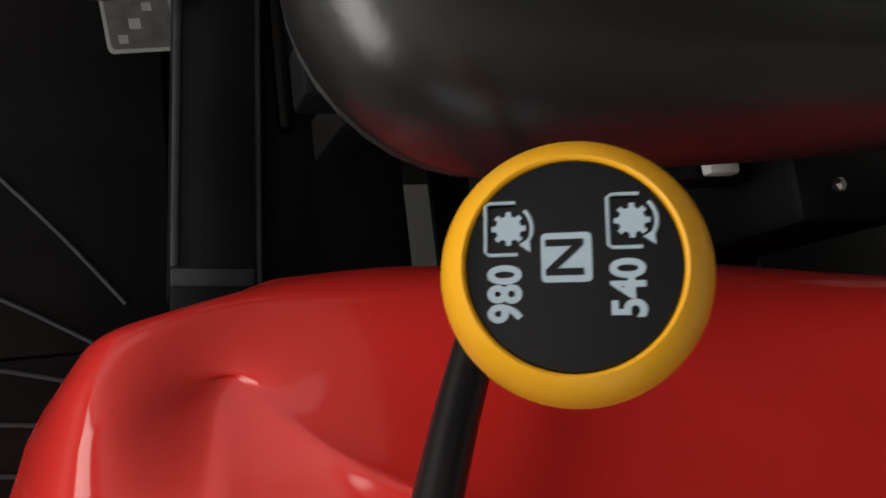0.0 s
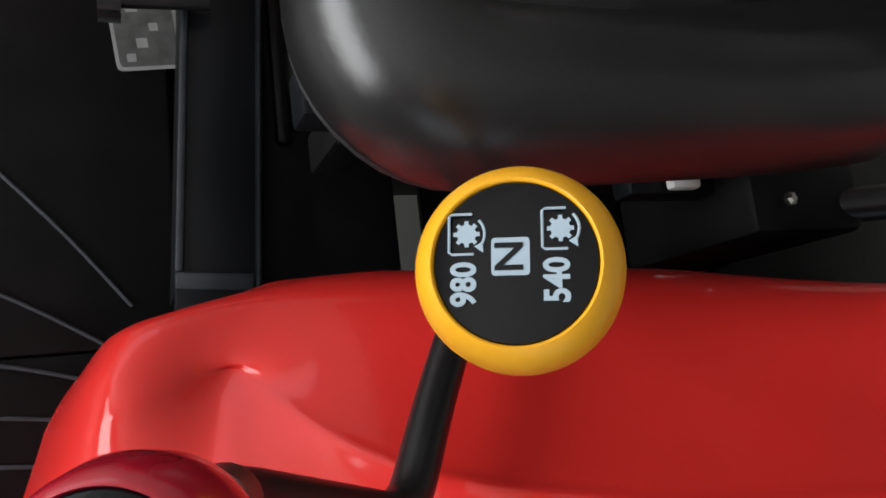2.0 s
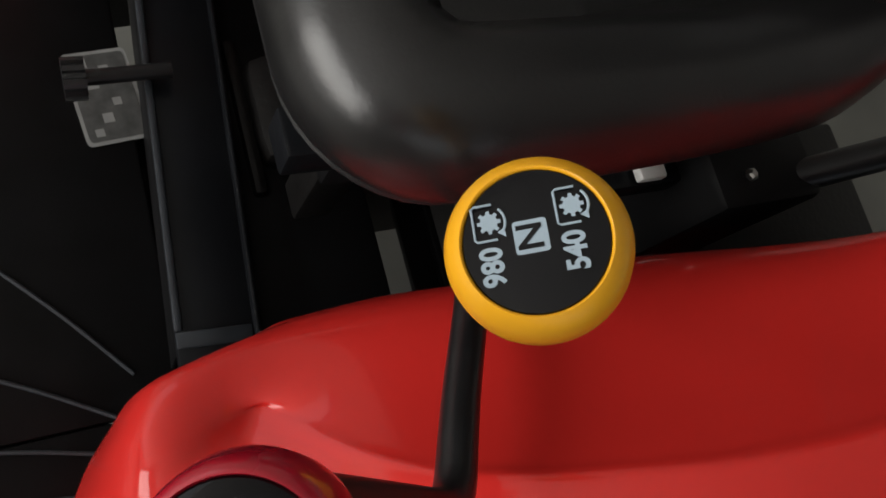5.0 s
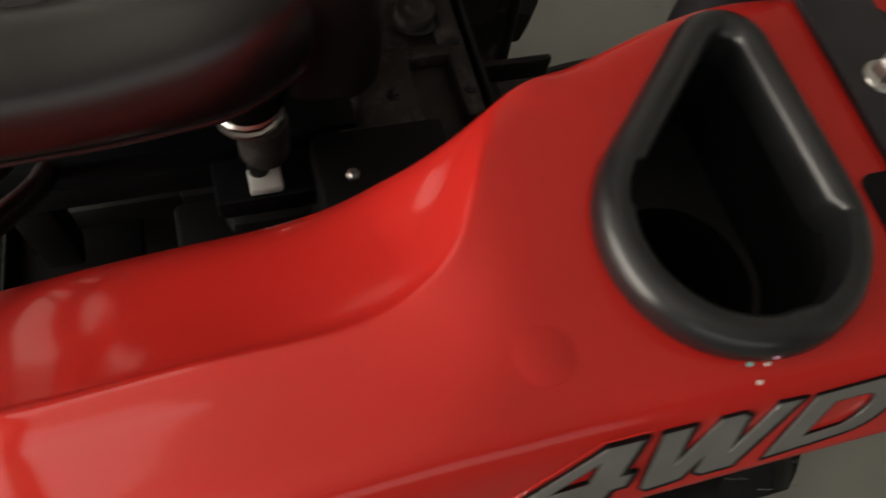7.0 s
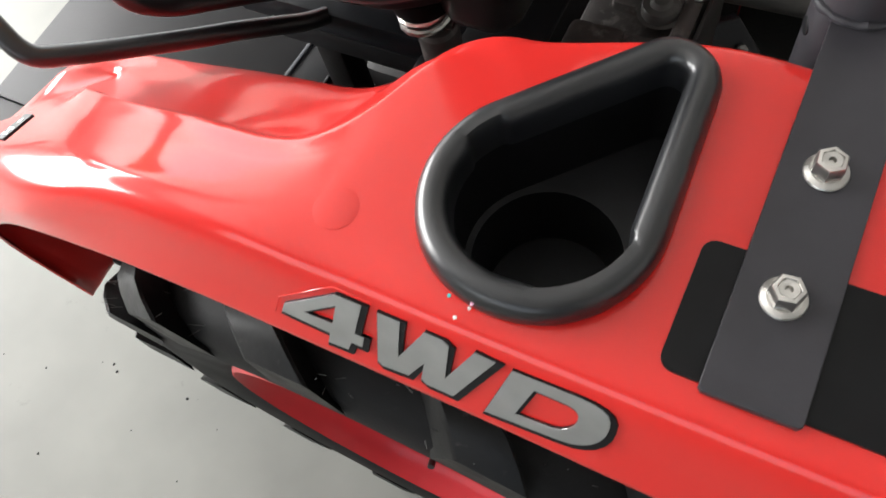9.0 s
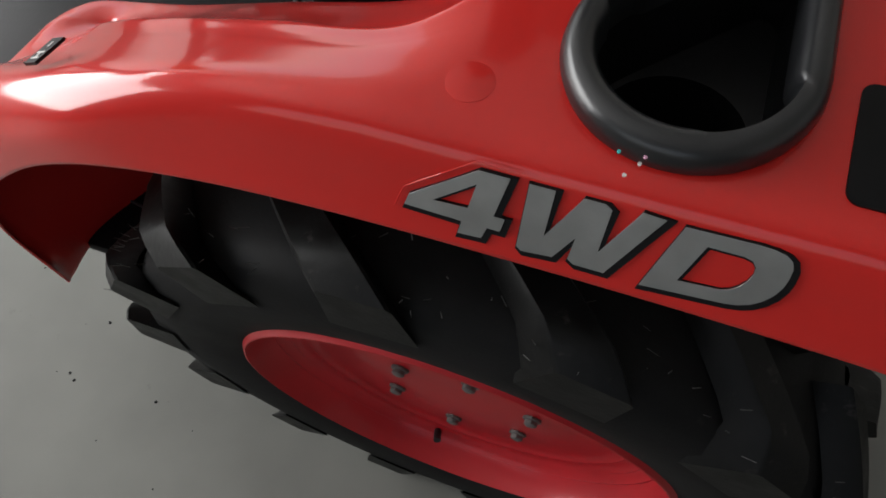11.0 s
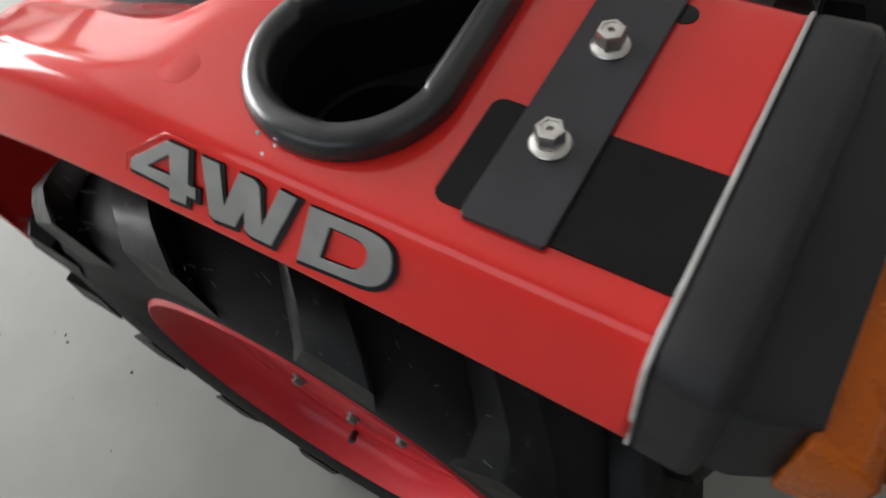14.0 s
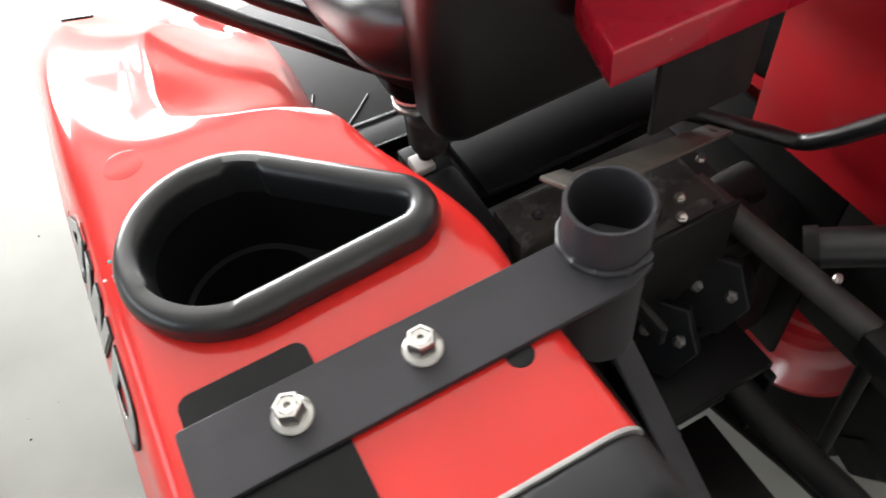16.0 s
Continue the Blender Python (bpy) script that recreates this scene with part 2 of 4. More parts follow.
def curve_mesh(cu, m):
    ob = new("temporary", cu)
    deps = bpy.context.evaluated_depsgraph_get()
    me = bpy.data.meshes.new_from_object(ob.evaluated_get(deps))
    bm = bmesh.new()
    bm.from_mesh(me)
    bmesh.ops.transform(bm, matrix=m, verts=bm.verts[:])
    bpy.data.objects.remove(ob)
    bpy.data.meshes.remove(me)
    bpy.data.curves.remove(cu)
    return bm


def lettering(text, size, m, depth=0.0002, weight=0.0, wide=1.0):
    cu = bpy.data.curves.new("letters", "FONT")
    cu.body, cu.size, cu.extrude, cu.offset = text, size, depth, weight
    cu.align_x, cu.align_y = "CENTER", "CENTER"
    return curve_mesh(cu, m @ Matrix.Diagonal((wide, 1, 1, 1)))


def axes(x, y, origin):
    """A pose from two directions and a place."""
    x = Vector(x).normalized()
    z = x.cross(Vector(y)).normalized()
    y = z.cross(x)
    return Matrix((x, y, z)).transposed().to_4x4().copy() if origin is None else Matrix.Translation(origin) @ Matrix((x, y, z)).transposed().to_4x4()


def joined(*meshes):
    out = bmesh.new()
    for b in meshes:
        me = bpy.data.meshes.new("piece")
        b.to_mesh(me)
        b.free()
        out.from_mesh(me)
        bpy.data.meshes.remove(me)
    return out


def moved(bm, m):
    bmesh.ops.transform(bm, matrix=m, verts=bm.verts[:])
    return bm


# ---- the hall ----
def slab(name, lo, hi, material, label):
    return tagged(part(name, box_bm(lo, hi, 0), material, None, "", smooth=False), label, kind="structure")


floor = slab("floor", (-5.0, -4.8, -0.12), (5.0, 2.2, 0.0), FLOOR, "smooth grey-green showroom floor")
slab("ceiling", (-5.0, -4.8, 3.95), (5.0, 2.2, 4.1), CEIL, "plain white ceiling")
slab("wall_rear", (5.0, -4.8, -0.12), (5.2, 2.2, 4.1), WALL, "plain painted rear wall")
for a, b in (((-5.2, 2.2, -0.12), (-4.65, 2.4, 4.1)), ((-1.35, 2.2, -0.12), (5.2, 2.4, 4.1)), ((-4.65, 2.2, -0.12), (-1.35, 2.4, 1.05)), ((-4.65, 2.2, 1.95), (-1.35, 2.4, 4.1))):
    slab("wall_right", a, b, WALL, "plain painted side wall round a wide window")
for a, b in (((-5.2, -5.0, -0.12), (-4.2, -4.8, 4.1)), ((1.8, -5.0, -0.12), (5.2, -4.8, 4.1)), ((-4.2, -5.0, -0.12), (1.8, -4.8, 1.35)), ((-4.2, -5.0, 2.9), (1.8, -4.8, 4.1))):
    slab("wall_left", a, b, WALL_DARKENED, "plain unseen wall round a wide window, darkened to dim reflections")
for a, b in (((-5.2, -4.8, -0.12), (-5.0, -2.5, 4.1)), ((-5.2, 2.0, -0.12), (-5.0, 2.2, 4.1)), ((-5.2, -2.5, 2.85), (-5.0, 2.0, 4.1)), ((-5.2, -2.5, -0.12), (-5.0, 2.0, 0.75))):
    slab("wall_front", a, b, WALL_DARKENED, "plain unseen wall round the wide shop window, darkened to dim reflections")
slab("ground", (-60, -60, -0.3), (60, 60, -0.13), make_mat("pale_yard", (0.34, 0.33, 0.30), 0.9, spread=0.2, scale=0.8), "pale concrete yard outside the hall")

# ---- the tractor ----
tractor = tagged(new("tractor"), "compact red tractor with black seat parked on the grey floor", "tractor")
tractor.location = (-0.33, 0.42, 0)
TI = Matrix.Translation((0.33, -0.42, 0))


def tpart(name, bm, material, label="", parent=None, smooth=True, sharp=35):
    """A part of the tractor, given in world metres."""
    return part(name, moved(bm, TI), material, parent or tractor, label, smooth, sharp)


# Teardrop opening of the storage cup: a large round end and a small one.
BIG, SMALL = (-0.1355, 0.0068), (-0.0965, 0.1080)
BIG_R, SMALL_R = 0.0730, 0.0300


def teardrop(grow, count=96):
    """The outline of the teardrop, at an even step; grow: metres added to both radii."""
    ra, rb = BIG_R + grow, SMALL_R + grow
    ax, ay = BIG
    bx, by = SMALL
    d = math.hypot(bx - ax, by - ay)
    base = math.atan2(by - ay, bx - ax)
    lean = math.acos((ra - rb) / d)
    ring = []
    for i in range(200):
        a = base + lean + (2 * math.pi - 2 * lean) * i / 199
        ring.append((ax + ra * math.cos(a), ay + ra * math.sin(a)))
    for i in range(80):
        a = base - lean + 2 * lean * i / 79
        ring.append((bx + rb * math.cos(a), by + rb * math.sin(a)))
    p = np.array(ring + ring[:1])
    s = np.r_[0, np.cumsum(np.hypot(*np.diff(p, axis=0).T))]
    w = np.linspace(0, s[-1], count + 1)[:-1]
    return np.stack([np.interp(w, s, p[:, 0]), np.interp(w, s, p[:, 1])], 1)


def inside_teardrop(x, y, grow):
    if math.hypot(x - BIG[0], y - BIG[1]) < BIG_R + grow or math.hypot(x - SMALL[0], y - SMALL[1]) < SMALL_R + grow:
        return True
    dx, dy = SMALL[0] - BIG[0], SMALL[1] - BIG[1]
    k = ((x - BIG[0]) * dx + (y - BIG[1]) * dy) / (dx * dx + dy * dy)
    if not 0 < k < 1:
        return False
    return math.hypot(x - BIG[0] - k * dx, y - BIG[1] - k * dy) < BIG_R + (SMALL_R - BIG_R) * k + grow


# Long lines of the mudguard from the tail lamp (first) to the foot in front of the wheel (last).
RAILS = [
    # lower edge of the outer skirt
    [(0.097, -0.103, 0.993), (0, -0.106, 1.01), (-0.13, -0.106, 1.015), (-0.18, -0.106, 1.015), (-0.235, -0.106, 1.014), (-0.275, -0.106, 1.013), (-0.33, -0.106, 1.01), (-0.43, -0.106, 0.998), (-0.55, -0.107, 0.966), (-0.61, -0.106, 0.935), (-0.66, -0.106, 0.9), (-0.765, -0.105, 0.8), (-0.830, -0.1, 0.69), (-0.862, -0.092, 0.495)],
    # middle of the skirt
    [(0.097, -0.0905, 1.045), (0, -0.0905, 1.05), (-0.13, -0.0905, 1.052), (-0.18, -0.0905, 1.051), (-0.235, -0.0905, 1.05), (-0.275, -0.091, 1.049), (-0.33, -0.0915, 1.046), (-0.43, -0.092, 1.034), (-0.55, -0.1, 0.998), (-0.61, -0.1, 0.968), (-0.665, -0.1, 0.935), (-0.780, -0.098, 0.830), (-0.842, -0.094, 0.71), (-0.868, -0.084, 0.49)],
    # shoulder, below
    [(0.097, -0.0815, 1.076), (0, -0.0815, 1.077), (-0.13, -0.0815, 1.077), (-0.18, -0.0815, 1.077), (-0.235, -0.0815, 1.076), (-0.275, -0.082, 1.075), (-0.33, -0.0825, 1.072), (-0.43, -0.083, 1.058), (-0.55, -0.09, 1.017), (-0.615, -0.09, 0.986), (-0.675, -0.09, 0.953), (-0.78, -0.088, 0.85), (-0.848, -0.082, 0.715), (-0.872, -0.070, 0.485)],
    # shoulder, above
    [(0.097, -0.074, 1.087), (0, -0.074, 1.088), (-0.13, -0.074, 1.088), (-0.18, -0.074, 1.088), (-0.235, -0.074, 1.087), (-0.275, -0.074, 1.086), (-0.33, -0.074, 1.083), (-0.43, -0.074, 1.068), (-0.55, -0.074, 1.026), (-0.618, -0.074, 0.997), (-0.685, -0.073, 0.96), (-0.795, -0.07, 0.852), (-0.853, -0.062, 0.72), (-0.874, -0.05, 0.485)],
    # middle of the outer strip
    [(0.097, -0.03, 1.088), (0, -0.03, 1.088), (-0.13, -0.03, 1.088), (-0.18, -0.028, 1.088), (-0.23, -0.018, 1.088), (-0.264, -0.026, 1.0872), (-0.318, -0.034, 1.0785), (-0.428, -0.038, 1.0575), (-0.556, -0.032, 1.008), (-0.632, -0.02, 0.962), (-0.728, 0.012, 0.897), (-0.806, 0.005, 0.838), (-0.852, -0.015, 0.715), (-0.872, -0.02, 0.485)],
    # ridge between strip and scoop
    [(0.097, 0.06, 1.088), (0, 0.06, 1.088), (-0.12, 0.06, 1.088), (-0.176, 0.07, 1.088), (-0.24, 0.089, 1.087), (-0.268, 0.036, 1.085), (-0.306, 0.008, 1.070), (-0.421, 0.008, 1.0385), (-0.558, 0.0215, 0.986), (-0.650, 0.049, 0.925), (-0.716, 0.105, 0.845), (-0.792, 0.085, 0.841), (-0.826, 0.085, 0.71), (-0.830, 0.08, 0.485)],
    # middle of the scoop
    [(0.097, 0.13, 1.088), (0, 0.13, 1.088), (-0.112, 0.122, 1.088), (-0.178, 0.104, 1.088), (-0.238, 0.103, 1.082), (-0.273, 0.066, 1.064), (-0.318, 0.058, 1.03), (-0.425, 0.065, 0.983), (-0.56, 0.085, 0.922), (-0.630, 0.105, 0.876), (-0.702, 0.134, 0.839), (-0.786, 0.112, 0.835), (-0.813, 0.110, 0.70), (-0.816, 0.105, 0.485)],
    # inner edge
    [(0.097, 0.153, 1.086), (0, 0.15, 1.086), (-0.11, 0.143, 1.086), (-0.18, 0.119, 1.086), (-0.222, 0.113, 1.084), (-0.262, 0.093, 1.066), (-0.312, 0.110, 1), (-0.42, 0.138, 0.943), (-0.56, 0.154, 0.888), (-0.620, 0.158, 0.864), (-0.686, 0.159, 0.845), (-0.777, 0.134, 0.825), (-0.797, 0.130, 0.69), (-0.80, 0.12, 0.485)],
    # foot of the inner side
    [(0.097, 0.158, 1.02), (0, 0.156, 1.02), (-0.11, 0.151, 1.02), (-0.18, 0.127, 1.02), (-0.222, 0.122, 1.01), (-0.268, 0.104, 0.99), (-0.318, 0.120, 0.93), (-0.42, 0.146, 0.885), (-0.56, 0.161, 0.835), (-0.612, 0.167, 0.815), (-0.680, 0.167, 0.795), (-0.769, 0.141, 0.765), (-0.785, 0.136, 0.65), (-0.785, 0.129, 0.485)],
]
RIDGE, FOLD = 5, 10


def rail_points(along, rail, us, folded):
    """A long line of the sheet; behind the ridge it is folded at one station."""
    if not folded:
        return hermite(along, rail, us)
    back, front = us[us < along[FOLD]], us[us >= along[FOLD]]
    return np.concatenate([hermite(along[:FOLD + 1], rail[:FOLD + 1], back), hermite(along[FOLD:], rail[FOLD:], front)])


def across(ring, count):
    ts = np.r_[0, np.cumsum(np.maximum(np.linalg.norm(np.diff(ring, axis=0), axis=1), 1e-4))]
    return hermite(ts, ring, np.linspace(0, ts[-1] - 1e-7, count))


def mudguard_mesh():
    rails = np.array(RAILS, float)
    along = np.r_[0, np.cumsum(np.linalg.norm(np.diff(rails[3], axis=0), axis=1))]
    nu = 250
    us = np.linspace(0, along[-1] - 1e-6, nu)
    lines = [rail_points(along, r, us, k >= RIDGE - 1) for k, r in enumerate(rails)]
    grid = []
    for i in range(nu):
        ring = np.array([line[i] for line in lines])
        outer, inner = across(ring[:RIDGE + 1], 72), across(ring[RIDGE:], 52)
        grid.append(np.concatenate([outer, inner[1:]]))
    grid = np.array(grid)
    nv = grid.shape[1]
    grid[:, :, 2] = np.minimum(grid[:, :, 2], 1.088)
    # the press leaves soft bends: even out the sheet along and across
    for _ in range(3):
        grid[1:-1] = 0.5 * grid[1:-1] + 0.25 * (grid[:-2] + grid[2:])
    for _ in range(2):
        grid[:, 1:-1] = 0.5 * grid[:, 1:-1] + 0.25 * (grid[:, :-2] + grid[:, 2:])
    # the outer shoulder is drawn with a wide radius
    for _ in range(34):
        grid[:, 12:58] = 0.5 * grid[:, 12:58] + 0.25 * (grid[:, 11:57] + grid[:, 13:59])
    # the hollow of the scoop is one smooth sweep
    x = grid[:, 95, 0]
    w = np.clip((-0.30 - x) / 0.04, 0, 1) * np.clip((x + 0.77) / 0.06, 0, 1)
    wj = np.clip((np.arange(nv) - 74) / 8.0, 0, 1)
    w = (w[:, None] * wj[None, :])[1:-1, 1:-1, None]
    for _ in range(190):
        c = grid[1:-1, 1:-1]
        mean = 0.25 * (grid[:-2, 1:-1] + grid[2:, 1:-1] + grid[1:-1, :-2] + grid[1:-1, 2:])
        grid[1:-1, 1:-1] = c + 0.8 * w * (mean - c)
    # a narrow rolled crest along the ridge of the scoop
    for j in range(62, 81):
        d = (j - 71) / (4.0 if j < 71 else 0.55)
        rise = 0.0026 * math.exp(-0.5 * d * d)
        fade = np.clip((-0.262 - grid[:, j, 0]) / 0.03, 0, 1) * np.clip((grid[:, j, 0] + 0.70) / 0.08, 0, 1)
        grid[:, j, 2] += rise * fade
    # a sharp pressed crease where the sheet turns down to its front foot
    i0 = int(np.searchsorted(us, along[FOLD]))
    for i in range(i0 - 6, i0 + 7):
        rise = 0.0015 * math.exp(-0.5 * ((i - i0) / 1.3) ** 2)
        for j in range(46, 71):
            grid[i, j, 2] += rise * min(1.0, (j - 45) / 8.0) * min(1.0, (71 - j) / 4.0)
    bm = bmesh.new()
    vs = [[bm.verts.new(p) for p in row] for row in grid]
    for i in range(nu - 1):
        for j in range(nv - 1):
            quad = (vs[i][j], vs[i][j + 1], vs[i + 1][j + 1], vs[i + 1][j])
            c = sum((v.co for v in quad), Vector()) / 4
            if c.z > 1.04 and inside_teardrop(c.x, c.y, -0.007):
                continue
            bm.faces.new(quad)
    loose = [v for v in bm.verts if not v.link_faces]
    bmesh.ops.delete(bm, geom=loose, context="VERTS")
    return bm


def thicken(ob, depth):
    mod = ob.modifiers.new("thickness", "SOLIDIFY")
    mod.thickness, mod.offset = depth, -1
    return ob


fender = tpart("left_fender", mudguard_mesh(), RED, "glossy red sheet mudguard over the rear wheel with scooped inner side", sharp=60)
if fender.data.polygons[len(fender.data.polygons) // 6].normal.z < 0:
    fender.data.flip_normals()
thicken(fender, 0.003)

# Storage cup in the mudguard
def smooth_step(a, b, v):
    k = min(1.0, max(0.0, (v - a) / (b - a)))
    return k * k * (3 - 2 * k)


def lip_cut(x, y):
    """How far the inner edge of the lip is cut back: the joint of the strip, and a short nick opposite."""
    cut = 0.0
    if x > -0.125:
        cut = smooth_step(0.006, 0.001, y) * smooth_step(-0.046, -0.040, y)
    elif x < -0.17:
        cut = 0.6 * smooth_step(0.020, 0.024, y) * smooth_step(0.046, 0.042, y)
    return cut


def cup_trim():
    """Rolled rubber lip: sections round the teardrop."""
    section = [(-0.0205, 1.080), (-0.0205, 1.0985), (-0.0190, 1.1045), (-0.0150, 1.1085), (-0.0095, 1.1092), (-0.0045, 1.1068), (-0.0012, 1.1015), (0.0003, 1.0945), (-0.0010, 1.0885), (-0.006, 1.0885)]
    count = 220
    bm = bmesh.new()
    base = teardrop(-0.02, count)
    cuts = [lip_cut(x, y) for x, y in base]
    rings = []
    for g, z in section:
        full, back = teardrop(g, count), teardrop(max(g, -0.0155), count)
        rings.append([bm.verts.new((*(full[i] * (1 - cuts[i]) + back[i] * cuts[i]), z - 0.0012 * cuts[i] * (g < -0.008))) for i in range(count)])
    for a, b in zip(rings, rings[1:]):
        for i in range(count):
            j = (i + 1) % count
            bm.faces.new((a[i], a[j], b[j], b[i]))
    return bm


def cup_liner():
    bm = bmesh.new()
    rings = []
    for g, z in ((-0.0150, 1.096), (-0.0165, 1.060), (-0.0185, 1.020)):
        rings.append([bm.verts.new((x, y, z)) for x, y in teardrop(g, 140)])
    for a, b in zip(rings, rings[1:]):
        for i in range(140):
            j = (i + 1) % 140
            bm.faces.new((a[i], a[j], b[j], b[i]))
    # shelf with a round well in it
    well = []
    for i in range(140):
        v = rings[-1][i].co
        a = math.atan2(v.y - BIG[1] + 0.004, v.x - BIG[0])
        well.append((BIG[0] + 0.050 * math.cos(a), BIG[1] + 0.050 * math.sin(a)))
    edge = [bm.verts.new((x, y, 1.019)) for x, y in well]
    foot = [bm.verts.new((BIG[0] + (x - BIG[0]) * 0.93, BIG[1] + (y - BIG[1]) * 0.93, 0.955)) for x, y in well]
    for a, b in ((rings[-1], edge), (edge, foot)):
        for i in range(140):
            j = (i + 1) % 140
            bm.faces.new((a[i], a[j], b[j], b[i]))
    bm.faces.new(foot)
    return bm


tpart("cup_liner", cup_liner(), LINER, "black plastic storage cup with a round well", fender)
tpart("rubber_trim", cup_trim(), RUBBER, "thick black rubber lip round the storage cup", fender, sharp=50)
# Emblem on the skirt
EM = axes((1, 0, 0), (0, 0.37, 0.929), (-0.129, -0.1012, 1.0256))
FOUR = [(-146, 11), (-143, 20), (-102, 50), (-83, 50), (-90, 20), (-83, 20), (-85, 10), (-93, 10), (-96, 1), (-111, 0), (-109, 10)]
FOUR_HOLE = [(-128, 20), (-102, 40), (-106, 21)]
DOUBLE = [(-72, 50), (-57, 50), (-59, 16), (-41, 50), (-29, 50), (-25, 47), (-27, 15), (-9, 51), (4, 50), (-21, 1), (-39, 1), (-43, 4), (-41, 21), (-52, 2), (-71, 0), (-74, 3)]
DEE = [(14, 49), (52, 50), (60, 49.5), (66, 48), (70, 45), (72, 40), (72.3, 33), (71.5, 26), (69, 19), (65, 13), (60, 8.5), (54, 5.5), (47, 4), (0, 0)]
DEE_HOLE = [(28, 40), (47, 40), (52, 38.5), (54.5, 35), (55, 30), (53.5, 24), (50.5, 19), (46.5, 15), (42, 13), (19, 11)]


def grown(ring, d, dx=0.0, dy=0.0):
    """A polygon pushed outward by d (miter limited), then shifted."""
    p = np.array(ring, float)
    area = 0.5 * np.sum(p[:, 0] * np.roll(p[:, 1], -1) - np.roll(p[:, 0], -1) * p[:, 1])
    out = []
    for a, b, c in zip(np.roll(p, 1, axis=0), p, np.roll(p, -1, axis=0)):
        u, v = (b - a) / np.linalg.norm(b - a), (c - b) / np.linalg.norm(c - b)
        nu, nv = (np.array([w[1], -w[0]]) * np.sign(area) for w in (u, v))
        k = (nu + nv) / max(0.45, 1 + nu @ nv)
        out.append(tuple(b + k * d + (dx, dy)))
    return out


def mm(ring):
    return [(u / 1000, v / 1000) for u, v in ring]


for name, ring, hole in (("emblem_four", FOUR, FOUR_HOLE), ("emblem_w", DOUBLE, None), ("emblem_d", DEE, DEE_HOLE)):
    tpart(name + "_edge", prism(mm(grown(ring, 2.3, 1.7, -1.6)), mm(grown(hole, -1.0, 0.9, -0.7)) if hole else None, -0.003, 0.0014, EM), EMBLEM_EDGE, "black outline of the printed character", fender, sharp=30)
    tpart(name, prism(mm(ring), mm(hole) if hole else None, 0.0014, 0.0019, EM, 0.0001), SILVER, "silver character of the drive emblem", fender, sharp=30)

tpart("film_edge", tube([EM @ Vector((u / 1000, v / 1000, 0.0006)) for u, v in grown(FOUR, 5.0)[:4]], 0.00045, 8), RED, "raised edge of the clear sticker film", fender)

# Small things on the mudguard
def disc(x, y, z, r, h):
    return moved(spin([(0, -h), (r, -h), (r, h * 0.4), (r * 0.9, h), (0, h)], 24), Matrix.Translation((x, y, z)))


tpart("moulded_round", moved(spin([(0.0150, -0.0015), (0.0147, 0.0000), (0.0138, 0.0002), (0.0, 0.0002)], 48), Matrix.Translation((-0.251, -0.038, 1.0880))), RED, "round moulded spot in the red paint", fender, sharp=60)
tpart("paint_dot", disc(-0.159, -0.0655, 1.0965, 0.0011, 0.0006), TEAL, "teal paint dot", fender)
tpart("paint_dot", disc(-0.145, -0.0655, 1.0975, 0.0011, 0.0006), PINK, "pink paint dot", fender)
tpart("paint_dot", disc(-0.147, -0.0665, 1.0915, 0.0011, 0.0006), WHITE, "white paint dot", fender)
tpart("paint_speck", disc(-0.153, -0.0735, 1.0885, 0.0012, 0.0004), WHITE, "pale chip in the paint", fender)


def corner_plate(lo, hi, r, z0, z1):
    ring = []
    for cx, cy, a0 in ((hi[0] - r, hi[1] - r, 0), (lo[0] + r, hi[1] - r, 90), (lo[0] + r, lo[1] + r, 180), (hi[0] - r, lo[1] + r, 270)):
        for k in range(6):
            a = radians(a0 + 18 * k)
            ring.append((cx + r * math.cos(a), cy + r * math.sin(a)))
    return prism(ring, None, z0, z1, Matrix())


tpart("slot_cover", corner_plate((-0.0455, -0.057), (0.110, 0.022), 0.008, 1.0860, 1.0892), COVER, "smooth black cover plate under the bracket", fender, sharp=30)
tpart("bolt_hole", disc(0.029, 0.126, 1.0882, 0.0085, 0.0006), LINER, "dark round hole in the mudguard", fender)
STICKER = axes((0.10, 0.98, -0.16), (-0.92, 0.0, -0.39), (-0.600, -0.041, 1.0055))
tpart("warning_sticker", moved(box_bm((-0.016, -0.008, -0.0020), (0.016, 0.008, 0.0006), 0), STICKER), EMBLEM_EDGE, "small black sticker with pale marks", fender)
for lo, hi in (((-0.011, -0.005), (-0.009, 0.005)), ((-0.004, -0.005), (-0.002, 0.005)), ((-0.009, -0.001), (-0.004, 0.001)), ((0.004, -0.001), (0.010, 0.001))):
    tpart("sticker_bar", moved(box_bm((*lo, 0.0006), (*hi, 0.0009), 0), STICKER), WHITE, "", fender)

# Bracket with pipe socket, bolted on the mudguard
plate_ring = [(-0.0235, -0.060), (-0.0215, -0.062), (0.025, -0.062), (0.027, -0.060), (0.027, 0.205), (0.020, 0.224), (-0.004, 0.232), (-0.0235, 0.214)]
bracket = tpart("pipe_bracket", prism(plate_ring, None, 1.0885, 1.0935, Matrix(), 0.0006), STEEL_BLACK, "black painted flat steel bracket bolted across the mudguard", sharp=30)
PIPE = (-0.011, 0.212)
tpart("pipe_socket", moved(spin([(0.0240, 0.985), (0.0240, 1.1275), (0.0248, 1.1290), (0.0266, 1.1290), (0.0275, 1.1275), (0.0275, 0.985), (0.0240, 0.985)], 56), Matrix.Translation((*PIPE, 0))), STEEL_BLACK, "short black steel tube welded to the bracket", bracket, sharp=40)
